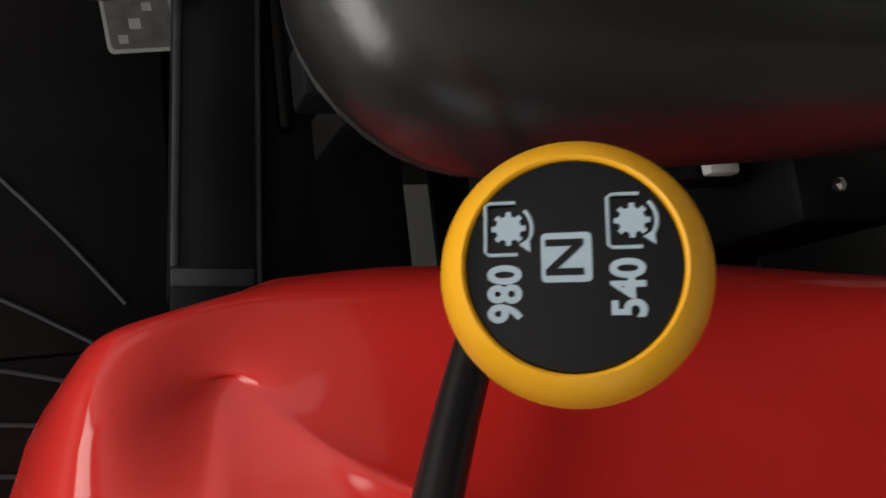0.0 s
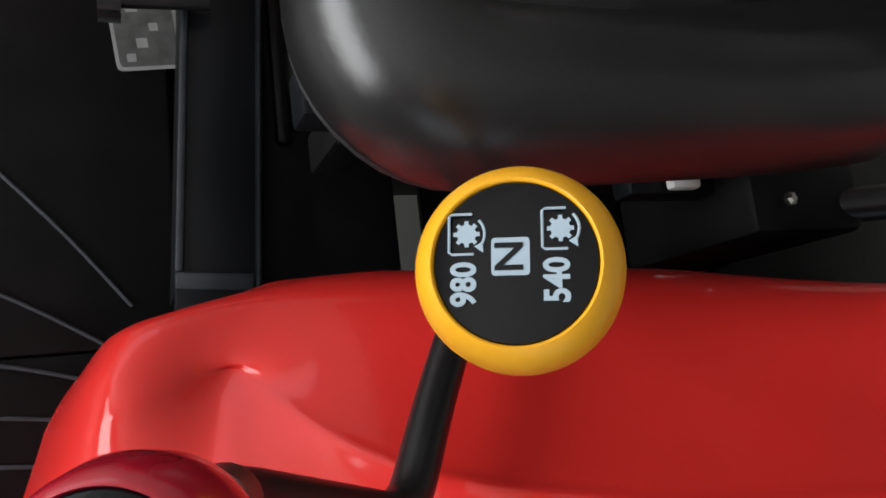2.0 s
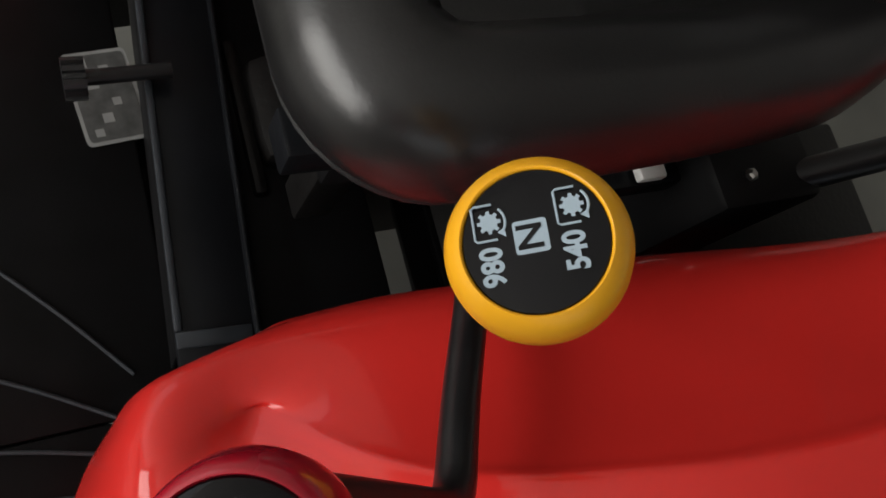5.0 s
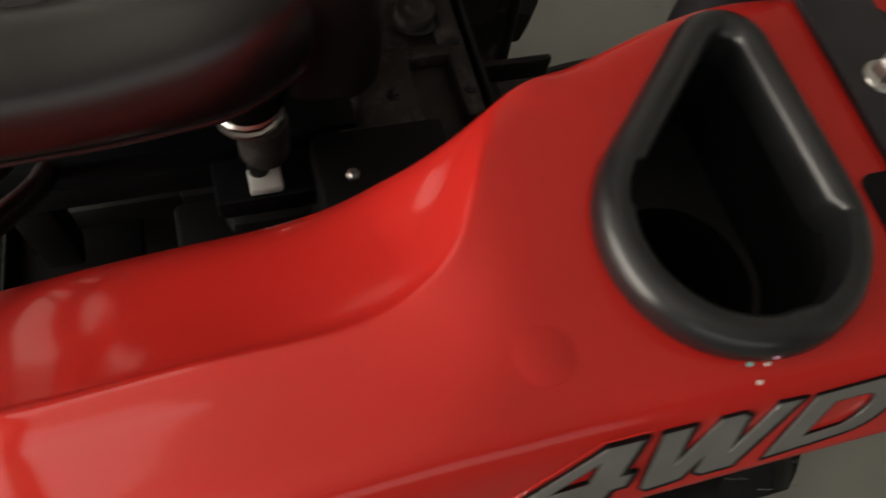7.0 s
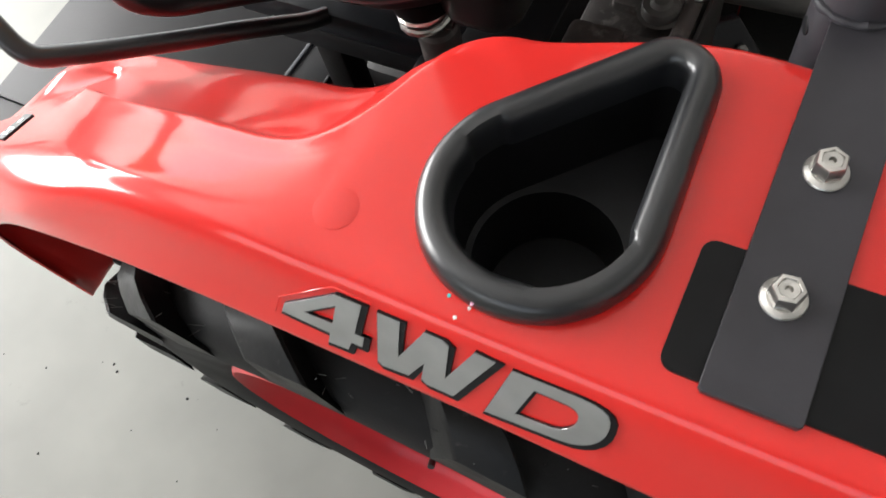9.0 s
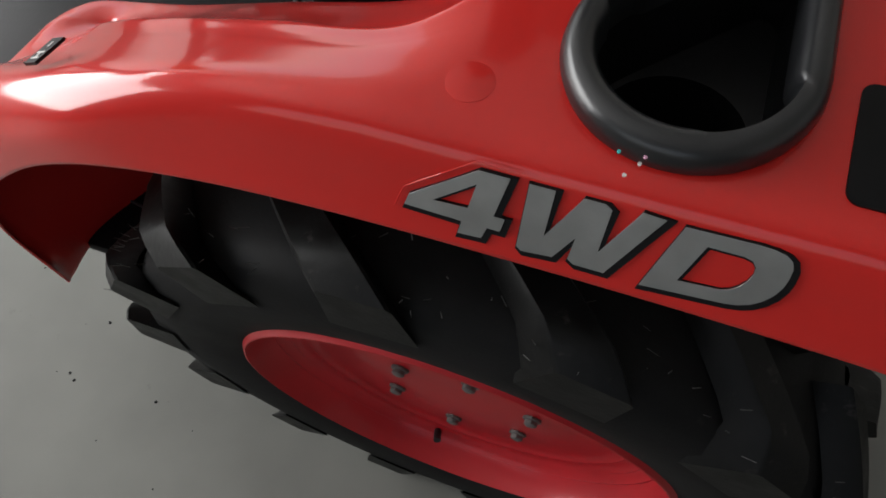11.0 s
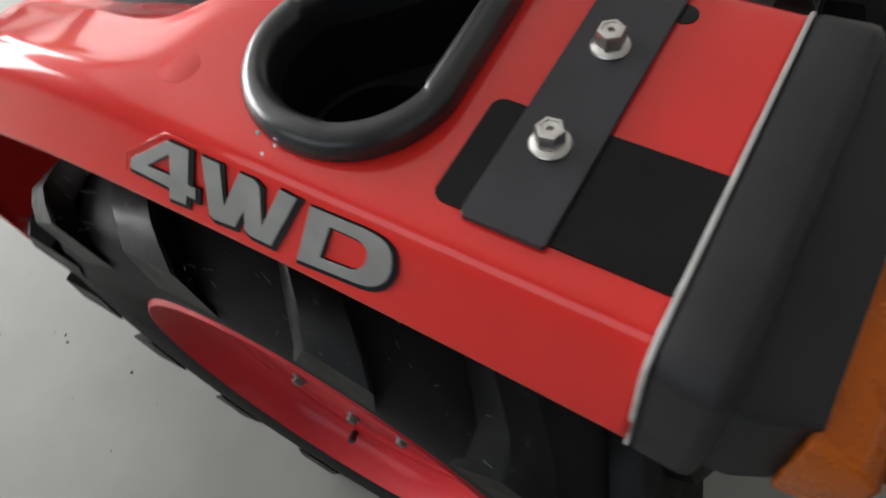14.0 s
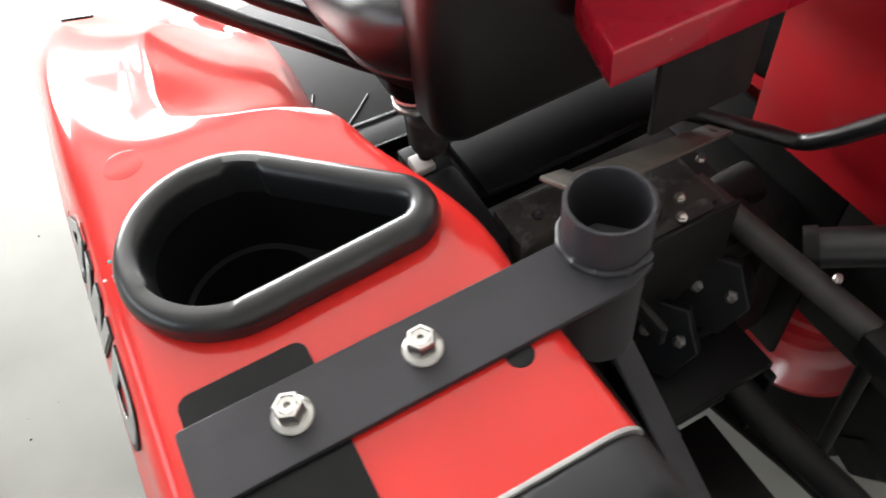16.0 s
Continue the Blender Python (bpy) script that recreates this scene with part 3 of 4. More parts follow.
tpart("pipe_hole", moved(disc(0, 0, 0, 0.0062, 0.0006), axes((0.38, -0.92, 0), (0, 0, 1), (-0.0363, 0.2015, 1.066))), LINER, "drilled hole in the tube", bracket)
bead = []
for i in range(26):
    a = radians(150 + 240 * i / 25)
    bead.append((PIPE[0] + 0.0285 * math.cos(a), PIPE[1] + 0.0285 * math.sin(a), 1.0945 + 0.0007 * math.sin(i * 2.3)))
tpart("weld_bead", tube(bead, [0.0028 + 0.0006 * math.sin(i * 1.9) for i in range(26)], 10), STEEL_BLACK, "lumpy painted weld seam", bracket)


def flange_nut(x, y, z, turn):
    hexa = bmesh.new()
    rings = []
    for r, h in ((0.0090, 0.0018), (0.0090, 0.0125), (0.0082, 0.0140), (0.0062, 0.0143), (0.0058, 0.0134)):
        rings.append([hexa.verts.new((r * math.cos(radians(60 * k + turn)), r * math.sin(radians(60 * k + turn)), h)) for k in range(6)])
    for a, b in zip(rings, rings[1:]):
        for k in range(6):
            hexa.faces.new((a[k], a[(k + 1) % 6], b[(k + 1) % 6], b[k]))
    flange = spin([(0.0, 0.0), (0.0118, 0.0), (0.0122, 0.0012), (0.0116, 0.0022), (0.0090, 0.0036), (0, 0.0036)], 40)
    bolt = spin([(0.0, 0.0108), (0.0013, 0.0110), (0.0020, 0.0134), (0.0050, 0.0137), (0.0058, 0.0131), (0.0058, 0.004)], 24)
    return moved(joined(hexa, flange, bolt), Matrix.Translation((x, y, z)))


tpart("flange_nut", flange_nut(0.0005, -0.0005, 1.0935, 8), ZINC, "zinc-plated hexagon flange nut", bracket, sharp=25)
tpart("flange_nut", flange_nut(0.0005, 0.0795, 1.0935, 33), ZINC, "zinc-plated hexagon flange nut", bracket, sharp=25)

# Tail lamp on the rear end of the mudguard
def along_y(profile, y0, y1, bevel):
    bm = bmesh.new()
    a = [bm.verts.new((x, y0, z)) for x, z in profile]
    b = [bm.verts.new((x, y1, z)) for x, z in profile]
    n = len(profile)
    for k in range(n):
        bm.faces.new((a[k], a[(k + 1) % n], b[(k + 1) % n], b[k]))
    bm.faces.new(a)
    bm.faces.new(list(reversed(b)))
    bmesh.ops.recalc_face_normals(bm, faces=bm.faces[:])
    if bevel:
        bmesh.ops.bevel(bm, geom=bm.edges[:], offset=bevel, segments=3, affect="EDGES", profile=0.5)
    return bm


def shell_outline(inset, lo, hi, r):
    """Rounded outline of the lamp seen from behind, drawn in by inset."""
    ring = []
    rr = max(r - inset, 0.003)
    for cy, cz, a0 in ((hi[0] - r, hi[1] - r, 0), (lo[0] + r, hi[1] - r, 90)):
        for k in range(10):
            a = radians(a0 + 10 * k)
            ring.append((cy + rr * math.cos(a), cz + rr * math.sin(a)))
    ring += [(lo[0] + inset, lo[1]), (hi[0] - inset, lo[1])]
    return ring


def lamp_shell(layers, lo, hi, r):
    bm = bmesh.new()
    rings = [[bm.verts.new((x, y, z)) for y, z in shell_outline(inset, lo, hi, r)] for x, inset in layers]
    n = len(rings[0])
    for a, b in zip(rings, rings[1:]):
        for k in range(n):
            bm.faces.new((a[k], a[(k + 1) % n], b[(k + 1) % n], b[k]))
    bm.faces.new(rings[0])
    bm.faces.new(list(reversed(rings[-1])))
    bmesh.ops.recalc_face_normals(bm, faces=bm.faces[:])
    return bm


lamp = tpart("tail_lamp", lamp_shell([(0.0985, 0.003), (0.1000, 0.0012), (0.1030, 0.0), (0.1290, -0.0015), (0.1335, -0.001), (0.1370, 0.002), (0.1395, 0.007), (0.1405, 0.013)], (-0.098, 0.965), (0.160, 1.0975), 0.024), PLASTIC, "black plastic tail lamp housing with red and amber lens", sharp=60)
tpart("lamp_body", lamp_shell([(0.136, 0.0), (0.1555, 0.002), (0.1600, 0.004), (0.1760, 0.0115), (0.1795, 0.015), (0.1805, 0.020)], (-0.089, 0.965), (0.172, 1.0725), 0.016), PLASTIC, "stepped black rear of the lamp housing", lamp, sharp=50)
tpart("edge_strip", lamp_shell([(0.0950, 0.004), (0.0953, 0.0002), (0.0960, -0.0007), (0.0982, -0.0007), (0.0987, 0.0005), (0.0989, 0.004)], (-0.098, 0.967), (0.160, 1.0968), 0.024), GASKET, "pale edge of the lamp gasket", lamp, sharp=60)
tpart("red_lens", along_y([(0.177, 0.968), (0.177, 1.054), (0.205, 1.045), (0.215, 1.032), (0.216, 0.975)], 0.0585, 0.168, 0.003), RED_LENS, "dark red lens", lamp, sharp=50)
tpart("amber_lens", along_y([(0.177, 0.968), (0.177, 1.054), (0.205, 1.045), (0.215, 1.032), (0.216, 0.975)], -0.084, 0.057, 0.003), AMBER_LENS, "amber indicator lens", lamp, sharp=50)
for k in range(9):
    z = 0.978 + 0.006 * k
    tpart("lens_rib", along_y([(0.2158, z), (0.2158, z + 0.004), (0.2172, z + 0.002)], -0.082, 0.055, 0), AMBER_LENS, "", lamp)

# ---- levers ----
KC = Vector((-0.673, 0.117, 1.126))
KN = Vector((-0.533, 0.040, 0.845)).normalized()
TEXT_X = Vector((0.0032, 0.0272, 0.0007))
KM = axes(TEXT_X, KN.cross(TEXT_X), KC)

pto_path = rounded([KC - KN * 0.075, KC - KN * 0.152, (-0.588, 0.142, 0.960), (-0.562, 0.193, 0.931), (-0.540, 0.240, 0.902), (-0.53, 0.34, 0.85)], 0.018)
pto = tpart("pto_lever", tube(pto_path, 0.0088, 18), ROD, "black bent lever with a yellow power take-off knob")
knob_profile = [(0.0, -0.092), (0.0085, -0.092), (0.0095, -0.086), (0.0115, -0.070), (0.0135, -0.056), (0.0175, -0.047), (0.0245, -0.038), (0.0290, -0.028), (0.0312, -0.018), (0.0310, -0.010), (0.0285, -0.003), (0.0252, 0.0003), (0.0243, 0.0010), (0.0236, 0.0006), (0.0234, -0.0012), (0.0, -0.0012)]
tpart("knob", moved(spin(knob_profile, 72), KM), YELLOW, "rounded yellow plastic knob", pto, sharp=60)
tpart("knob_face", moved(spin([(0.0234, -0.0008), (0.0230, 0.0002), (0.017, 0.0009), (0.009, 0.0013), (0.0, 0.0014)], 64), KM), BLACK_GLOSS, "glossy black domed face with shift markings", pto, sharp=60)

FACE_Z = 0.0016


def on_face(along, up, turn=0.0):
    """A place on the knob's face: millimetres along the words, and up from them."""
    return KM @ Matrix.Translation((along / 1000, up / 1000, FACE_Z)) @ pose(0, 0, 0, 0, 0, turn)


tpart("marking_number", lettering("980", 0.0098, on_face(-6.4, 14.2), 0.0001, 0.00032, 0.86), MARK, "pale blue number 980", pto, False)
tpart("marking_number", lettering("540", 0.0098, on_face(-5.6, -11.9), 0.0001, 0.00032, 0.86), MARK, "pale blue number 540", pto, False)


def square_ring(w, r):
    ring = []
    for cx, cy, a0 in ((w - r, w - r, 0), (r - w, w - r, 90), (r - w, r - w, 180), (w - r, r - w, 270)):
        for k in range(5):
            a = radians(a0 + 22.5 * k)
            ring.append((cx + r * math.cos(a), cy + r * math.sin(a)))
    return ring


tpart("marking_neutral_box", prism(square_ring(0.0054, 0.0011), None, -0.0001, 0.0001, on_face(1.3, 1.2)), MARK, "pale blue rounded square", pto, False)
tpart("marking_neutral", lettering("N", 0.0112, on_face(1.3, 1.2) @ Matrix.Translation((0, 0, 0.00025)), 0.0001, 0.0002, 1.05), BLACK_GLOSS, "black letter N in the square", pto, False)


def gear_ring(r0, r1, teeth):
    ring = []
    for k in range(teeth):
        for da, r in ((-0.5, r0), (-0.28, r0), (-0.2, r1), (0.2, r1), (0.28, r0)):
            a = 2 * math.pi * (k + da) / teeth
            ring.append((r * math.cos(a), r * math.sin(a)))
    return ring


for up, shift in ((13.6, 0.0), (-12.8, 0.9)):
    tpart("marking_gear", prism(gear_ring(0.0028, 0.0038, 8), None, -0.0001, 0.0001, on_face(8.0 + shift, up)), MARK, "pale blue gear wheel sign", pto, False)
    tpart("marking_frame", tube([on_face(a + shift, up + b).translation for a, b in ((2.2, -2.0), (2.2, 4.2), (2.8, 5.0), (13.2, 5.0), (13.8, 4.2), (13.8, -1.6))], 0.00042, 8), MARK, "pale blue bracket line round the gear sign", pto)
    tpart("marking_arrow", joined(tube([on_face(8.0 + shift + 5.6 * math.cos(radians(a)), up + 0.4 + 5.6 * math.sin(radians(a))).translation for a in range(-125, -40, 8)], 0.00046, 8), prism([(-0.0014, -0.0010), (0.0014, -0.0010), (0, 0.0018)], None, -0.0001, 0.0001, on_face(4.2 + shift, up - 3.9, 118))), MARK, "pale blue turning arrow", pto)

# second lever with a crimson knob
RC = Vector((-0.782, 0.050, 1.134))
RN = Vector((-0.42, -0.10, 0.90)).normalized()
RM = axes(Vector((0.1, 1, 0.1)), RN.cross(Vector((0.1, 1, 0.1))), RC)
B_BEND = Vector((-0.666, 0.030, 0.984))
gear_path = rounded([RC - RN * 0.060, RC - RN * 0.085, B_BEND, (-0.634, 0.078, 0.953), (-0.594, 0.135, 0.920), (-0.562, 0.186, 0.892), (-0.535, 0.25, 0.845), (-0.52, 0.33, 0.80)], 0.020)
gear_lever = tpart("gear_lever", tube(gear_path, 0.0104, 20), ROD, "black bent lever with a crimson knob")
tpart("knob", moved(spin([(0.0, -0.070), (0.010, -0.070), (0.013, -0.055), (0.020, -0.043), (0.0265, -0.030), (0.0285, -0.016), (0.0272, -0.005), (0.0248, 0.0003), (0.0236, 0.0008), (0.0230, -0.001), (0.0, -0.001)], 64), RM), RED_KNOB, "rounded crimson plastic knob", gear_lever, sharp=60)
tpart("knob_face", moved(spin([(0.0231, -0.0006), (0.0225, 0.0004), (0.012, 0.0012), (0.0, 0.0015)], 48), RM), BLACK_GLOSS, "glossy black knob face with silver signs", gear_lever, sharp=60)
for k, (u, v) in enumerate(((-8, 6), (6, 8), (-2, -7), (9, -4))):
    tpart("face_sign", prism(gear_ring(0.0030, 0.0042, 7), None, -0.0001, 0.0001, RM @ Matrix.Translation((u / 1000, v / 1000, 0.0017))), SILVER, "", gear_lever, False)
tpart("collar", tube([RC - RN * 0.068, RC - RN * 0.080], 0.0120, 20), ZINC, "bright metal collar", gear_lever)

# ---- seat ----
SX0, SX1, SY0, SY1 = -0.704, -0.282, 0.173, 0.66


def seat_rise(x):
    """The seat climbs towards its rear."""
    return 0.30 * max(0.0, x + 0.47) ** 2 / (max(0.0, x + 0.47) + 0.06)


def seat_ring(inset, count=120):
    """Outline of the seat seen from above: front corners tighter than the rear ones."""
    ring = []
    for cx, cy, r, a0 in ((SX1, SY1, 0.11, 0), (SX0, SY1, 0.085, 90), (SX0, SY0, 0.085, 180), (SX1, SY0, 0.11, 270)):
        rr = max(r - inset, 0.012)
        mx = cx - math.copysign(r, cx - (SX0 + SX1) / 2)
        my = cy - math.copysign(r, cy - (SY0 + SY1) / 2)
        for k in range(13):
            a = radians(a0 + 7.5 * k)
            ring.append((mx + rr * math.cos(a), my + rr * math.sin(a)))
    p = np.array(ring + ring[:1])
    s = np.r_[0, np.cumsum(np.hypot(*np.diff(p, axis=0).T))]
    w = np.linspace(0, s[-1], count + 1)[:-1]
    out = np.stack([np.interp(w, s, p[:, 0]), np.interp(w, s, p[:, 1])], 1)
    # the seat narrows a little towards its rear
    out[:, 1] += 0.012 * np.clip((out[:, 0] + 0.63) / 0.28, 0, 1) * np.clip(1 - (out[:, 1] - SY0) / 0.24, 0, 1)
    return out


def seat_share(z):
    """The flat underside keeps its level; the upholstery above it climbs."""
    return min(1.0, max(0.0, (z - 0.958) / 0.05))


def ring_body(layers, count=120, dip=0.0):
    bm = bmesh.new()
    rings = []
    for inset, z in layers:
        rings.append([bm.verts.new((x, y, z + seat_rise(x) * seat_share(z))) for x, y in seat_ring(inset, count)])
    for a, b in zip(rings, rings[1:]):
        for i in range(count):
            k = (i + 1) % count
            bm.faces.new((a[i], a[k], b[k], b[i]))
    bm.faces.new(list(reversed(rings[0])))
    bm.faces.new(rings[-1])
    return bm


seat = tpart("seat", ring_body([(0.075, 0.948), (0.050, 0.950), (0.028, 0.956), (0.014, 0.968), (0.013, 0.982)]), PLASTIC, "black vinyl tractor seat with rounded bolsters", sharp=50)
tpart("cushion", ring_body([(0.010, 0.978), (0.001, 0.990), (-0.002, 1.003), (0.001, 1.020), (0.009, 1.036), (0.022, 1.048), (0.040, 1.054), (0.058, 1.052), (0.072, 1.044), (0.082, 1.034), (0.095, 1.030), (0.130, 1.028)]), VINYL, "black vinyl cushion with a raised rounded rim", seat, sharp=60)
tpart("piping", tube([(x, y, 0.9795 + seat_rise(x) * seat_share(0.9795)) for x, y in seat_ring(0.007, 120)], 0.003, 8, closed=True), ROD, "thin black piping along the seam", seat)
tpart("backrest", moved(box_bm((-0.040, -0.20, 0.0), (0.040, 0.20, 0.34), 0.03), Matrix.Translation((-0.372, 0.42, 1.07)) @ pose(0, 0, 0, 0, 8, 0)), VINYL, "upright black vinyl backrest", seat)
shell = bmesh.new()
rings = []
for z, inset in ((0.944, 0.020), (0.945, 0.009), (0.950, 0.003), (0.960, 0.0), (1.090, 0.0), (1.200, 0.002), (1.330, 0.006), (1.350, 0.014), (1.354, 0.026)):
    ring = []
    for cx, cy, a0 in ((-0.288, 0.630, 0), (-0.310, 0.630, 90), (-0.310, 0.247, 180), (-0.288, 0.247, 270)):
        for k in range(7):
            a = radians(a0 + 15 * k)
            ring.append(shell.verts.new((cx + 0.13 * max(0.0, z - 1.09) + (0.030 - inset) * math.cos(a), cy + (0.030 - inset) * math.sin(a), z)))
    rings.append(ring)
for a, b in zip(rings, rings[1:]):
    for k in range(28):
        shell.faces.new((a[k], a[(k + 1) % 28], b[(k + 1) % 28], b[k]))
shell.faces.new(list(reversed(rings[0])))
shell.faces.new(rings[-1])
tpart("back_shell", shell, VINYL, "black moulded shell behind the backrest", seat, sharp=50)
coil = [(-0.360 + 0.023 * math.cos(k * 0.45), 0.236 + 0.023 * math.sin(k * 0.45), 0.921 + 0.0008 * k) for k in range(40)]
tpart("spring_cup", moved(spin([(0.0, 0.0), (0.029, 0.0), (0.030, 0.003), (0.030, 0.020), (0.0, 0.020)], 32), Matrix.Translation((-0.360, 0.238, 0.948))), STEEL_DARK, "black cup over the spring", seat)
tpart("spring_base", moved(spin([(0.0, 0.0), (0.019, 0.0), (0.021, 0.004), (0.021, 0.046), (0.018, 0.050), (0.0, 0.050)], 28), Matrix.Translation((-0.352, 0.240, 0.866))), CAST_BROWN, "dusty brown cup below the spring", seat)
tpart("seat_spring", tube(coil, 0.0038, 8), ZINC, "bright coil spring under the seat", seat)
tpart("seat_base", box_bm((-0.56, 0.275, 0.905), (-0.300, 0.60, 0.972), 0.012), STEEL_DARK, "black pressed base under the cushion", seat)
tpart("spring_nut", box_bm((-0.370, 0.216, 0.834), (-0.342, 0.240, 0.845), 0.003), WHITE, "white plastic block below the spring", seat)
tpart("spring_stud", tube([(-0.360, 0.236, 0.80), (-0.360, 0.236, 0.935)], 0.009, 14), CAST, "dark stud inside the spring", seat)
for x, y, z in ((-0.287, 0.197, 0.876), (-0.605, 0.262, 0.81)):
    tpart("seat_bolt", moved(spin([(0, 0), (0.0055, 0), (0.0055, 0.004), (0.003, 0.006), (0, 0.006)], 6), Matrix.Translation((x, y, z))), ZINC, "small bright bolt head", seat)

# ---- wheels ----
WC = Vector((-0.287, 0.0, 0.446))


def tyre_profile():
    return [(0.284, -0.097), (0.300, -0.104), (0.345, -0.113), (0.380, -0.108), (0.402, -0.094), (0.410, -0.070), (0.414, -0.03), (0.414, 0.03), (0.410, 0.070), (0.402, 0.094), (0.380, 0.108), (0.345, 0.113), (0.310, 0.104), (0.284, 0.097)]


def rim_profile(side):
    s = side
    return [(0.296, -0.098 * s), (0.288, -0.106 * s), (0.285, -0.1105 * s), (0.2825, -0.111 * s), (0.280, -0.104 * s), (0.277, -0.096 * s), (0.271, -0.082 * s), (0.263, -0.071 * s), (0.2595, -0.0715 * s), (0.256, -0.066 * s), (0.2485, -0.0605 * s), (0.2455, -0.0615 * s), (0.242, -0.058 * s), (0.228, -0.054 * s), (0.2255, -0.055 * s), (0.223, -0.0525 * s), (0.205, -0.050 * s), (0.165, -0.052 * s), (0.145, -0.060 * s), (0.08, -0.062 * s), (0.0, -0.062 * s)]


TURN = pose(0, 0, 0, -90, 0, 0)


def lug_mesh(hand):
    """One tread bar from the middle of the tread to the shoulder."""
    bm = bmesh.new()
    rows = []
    for k in range(9):
        f = k / 8
        w = 0.004 + f * 0.117
        ang = (0.29 * f) - 0.02
        half = (0.024 + 0.010 * f)
        base = 0.433 if f < 0.72 else 0.433 - 0.060 * ((f - 0.72) / 0.28) ** 1.5
        top = 0.465 if f < 0.80 else 0.465 - 0.022 * ((f - 0.80) / 0.20)
        row = []
        for r, h in ((base, half * 1.25), (top - 0.004, half), (top, half * 0.86), (top, -half * 0.86), (top - 0.004, -half), (base, -half * 1.25)):
            a = ang + h / r
            row.append(bm.verts.new((r * math.sin(a), -w * hand, r * math.cos(a))))
        rows.append(row)
    for a, b in zip(rows, rows[1:]):
        for k in range(5):
            bm.faces.new((a[k], a[k + 1], b[k + 1], b[k]))
    bm.faces.new(rows[0])
    bm.faces.new(list(reversed(rows[-1])))
    return bm


def make_wheel(name, centre, outward, label):
    wheel = part(name, moved(spin([(r + 0.024 * min(1, max(0, (r - 0.29) / 0.09)), w * 1.06) for r, w in tyre_profile()], 120), TURN), TYRE, tractor, label, sharp=40)
    wheel.matrix_local = TI @ Matrix.Translation(centre)
    part("rim", moved(spin(rim_profile(outward), 96), TURN), RED_RIM_AND_SHADE, wheel, "red painted dished wheel rim", sharp=40)
    part("rim_inner", moved(spin([(r * 0.935, w) for r, w in [(0.320, 0.122 * outward), (0.318, 0.133 * outward), (0.311, 0.134 * outward), (0.302, 0.112 * outward), (0.289, 0.0945 * outward), (0.285, 0.088 * outward), (0.262, 0.076 * outward), (0.260, 0.062 * outward), (0.251, 0.060 * outward), (0.249, 0.040 * outward), (0.240, 0.036 * outward), (0.236, 0.012 * outward), (0.232, -0.048 * outward)]], 96), TURN), RED_RIM_AND_SHADE, wheel, "red inner half of the rim", sharp=40)
    shapes = {h: None for h in (1, -1)}
    for hand in (1, -1):
        for k in range(14):
            if shapes[hand] is None:
                ob = part("lug", moved(lug_mesh(hand), Matrix.Diagonal((1.014, 1, 1.014, 1))), LUG, wheel, sharp=30)
                shapes[hand] = ob.data
            else:
                ob = new("lug", shapes[hand])
                ob.parent = wheel
            ob.rotation_euler = (0, radians(360 / 14 * (k + (0.5 if hand < 0 else 0.0)) + LUG_TURN), 0)
    for k in range(6):
        a = radians(60 * k + 20)
        part("wheel_bolt", moved(spin([(0, 0), (0.012, 0), (0.012, 0.003), (0.0085, 0.004), (0.0085, 0.009), (0.005, 0.011), (0, 0.011)], 12), Matrix.Translation((0.102 * math.cos(a), -0.062 * outward, 0.102 * math.sin(a))) @ pose(0, 0, 0, 90 * outward, 0, 0)), DULL_STEEL, wheel, "dull wheel bolt", sharp=30)
    part("valve", tube([(-0.058, -0.052 * outward, -0.245), (-0.050, -0.078 * outward, -0.232)], 0.006, 12), ROD, wheel, "black rubber valve stem")
    return wheel


LUG_TURN = -4.5 - 16.6
near_wheel = make_wheel("left_wheel", WC, 1, "black lugged tractor tyre on a red rim")
make_wheel("right_wheel", Vector((-0.295, 0.852, 0.44)), -1, "black lugged tractor tyre on a red rim")

def rubber_hairs(wheel, seed):
    """Thin moulding whiskers standing on the tread bars."""
    rng = random.Random(seed)
    out = bmesh.new()
    for _ in range(70):
        a, w = radians(rng.uniform(-75, 60)), -rng.uniform(0.06, 0.118)
        r = 0.458 if w > -0.10 else 0.448
        p = Vector((r * math.sin(a), w, r * math.cos(a)))
        d = (p * Vector((1, 0, 1))).normalized() + Vector((rng.uniform(-0.6, 0.6), rng.uniform(-0.8, 0.1), rng.uniform(-0.4, 0.4)))
        d = d.normalized() * rng.uniform(0.007, 0.016)
        side = d.orthogonal().normalized() * 0.0005
        turn = side.cross(d).normalized() * 0.0005
        base = [out.verts.new(p + q) for q in (side, turn, -side, -turn)]
        tip = [out.verts.new(p + d + q * 0.5) for q in (side, turn, -side, -turn)]
        for k in range(4):
            out.faces.new((base[k], base[(k + 1) % 4], tip[(k + 1) % 4], tip[k]))
    return tagged(part("rubber_hairs", out, HAIR, wheel, smooth=False), "thin grey rubber whiskers on the tread", kind="stuff")


rubber_hairs(near_wheel, 7)

# opposite mudguard
other = bpy.data.objects.new("right_fender", fender.data.copy())
scene.collection.objects.link(other)
other.parent = tractor
other.data.transform(Matrix.Diagonal((1, -1, 1, 1)))
other.data.flip_normals()
thicken(other, 0.003)
tagged(other, "glossy red sheet mudguard over the far rear wheel")
# Same sheet as the mudguard; its shade is put into a darker red.
tpart("inner_wall", box_bm((-0.30, 0.690, 0.705), (0.09, 0.694, 1.05), 0.001), RED_RIM_AND_SHADE, "upright inner wall of the mudguard, darker red standing for its shade", other)

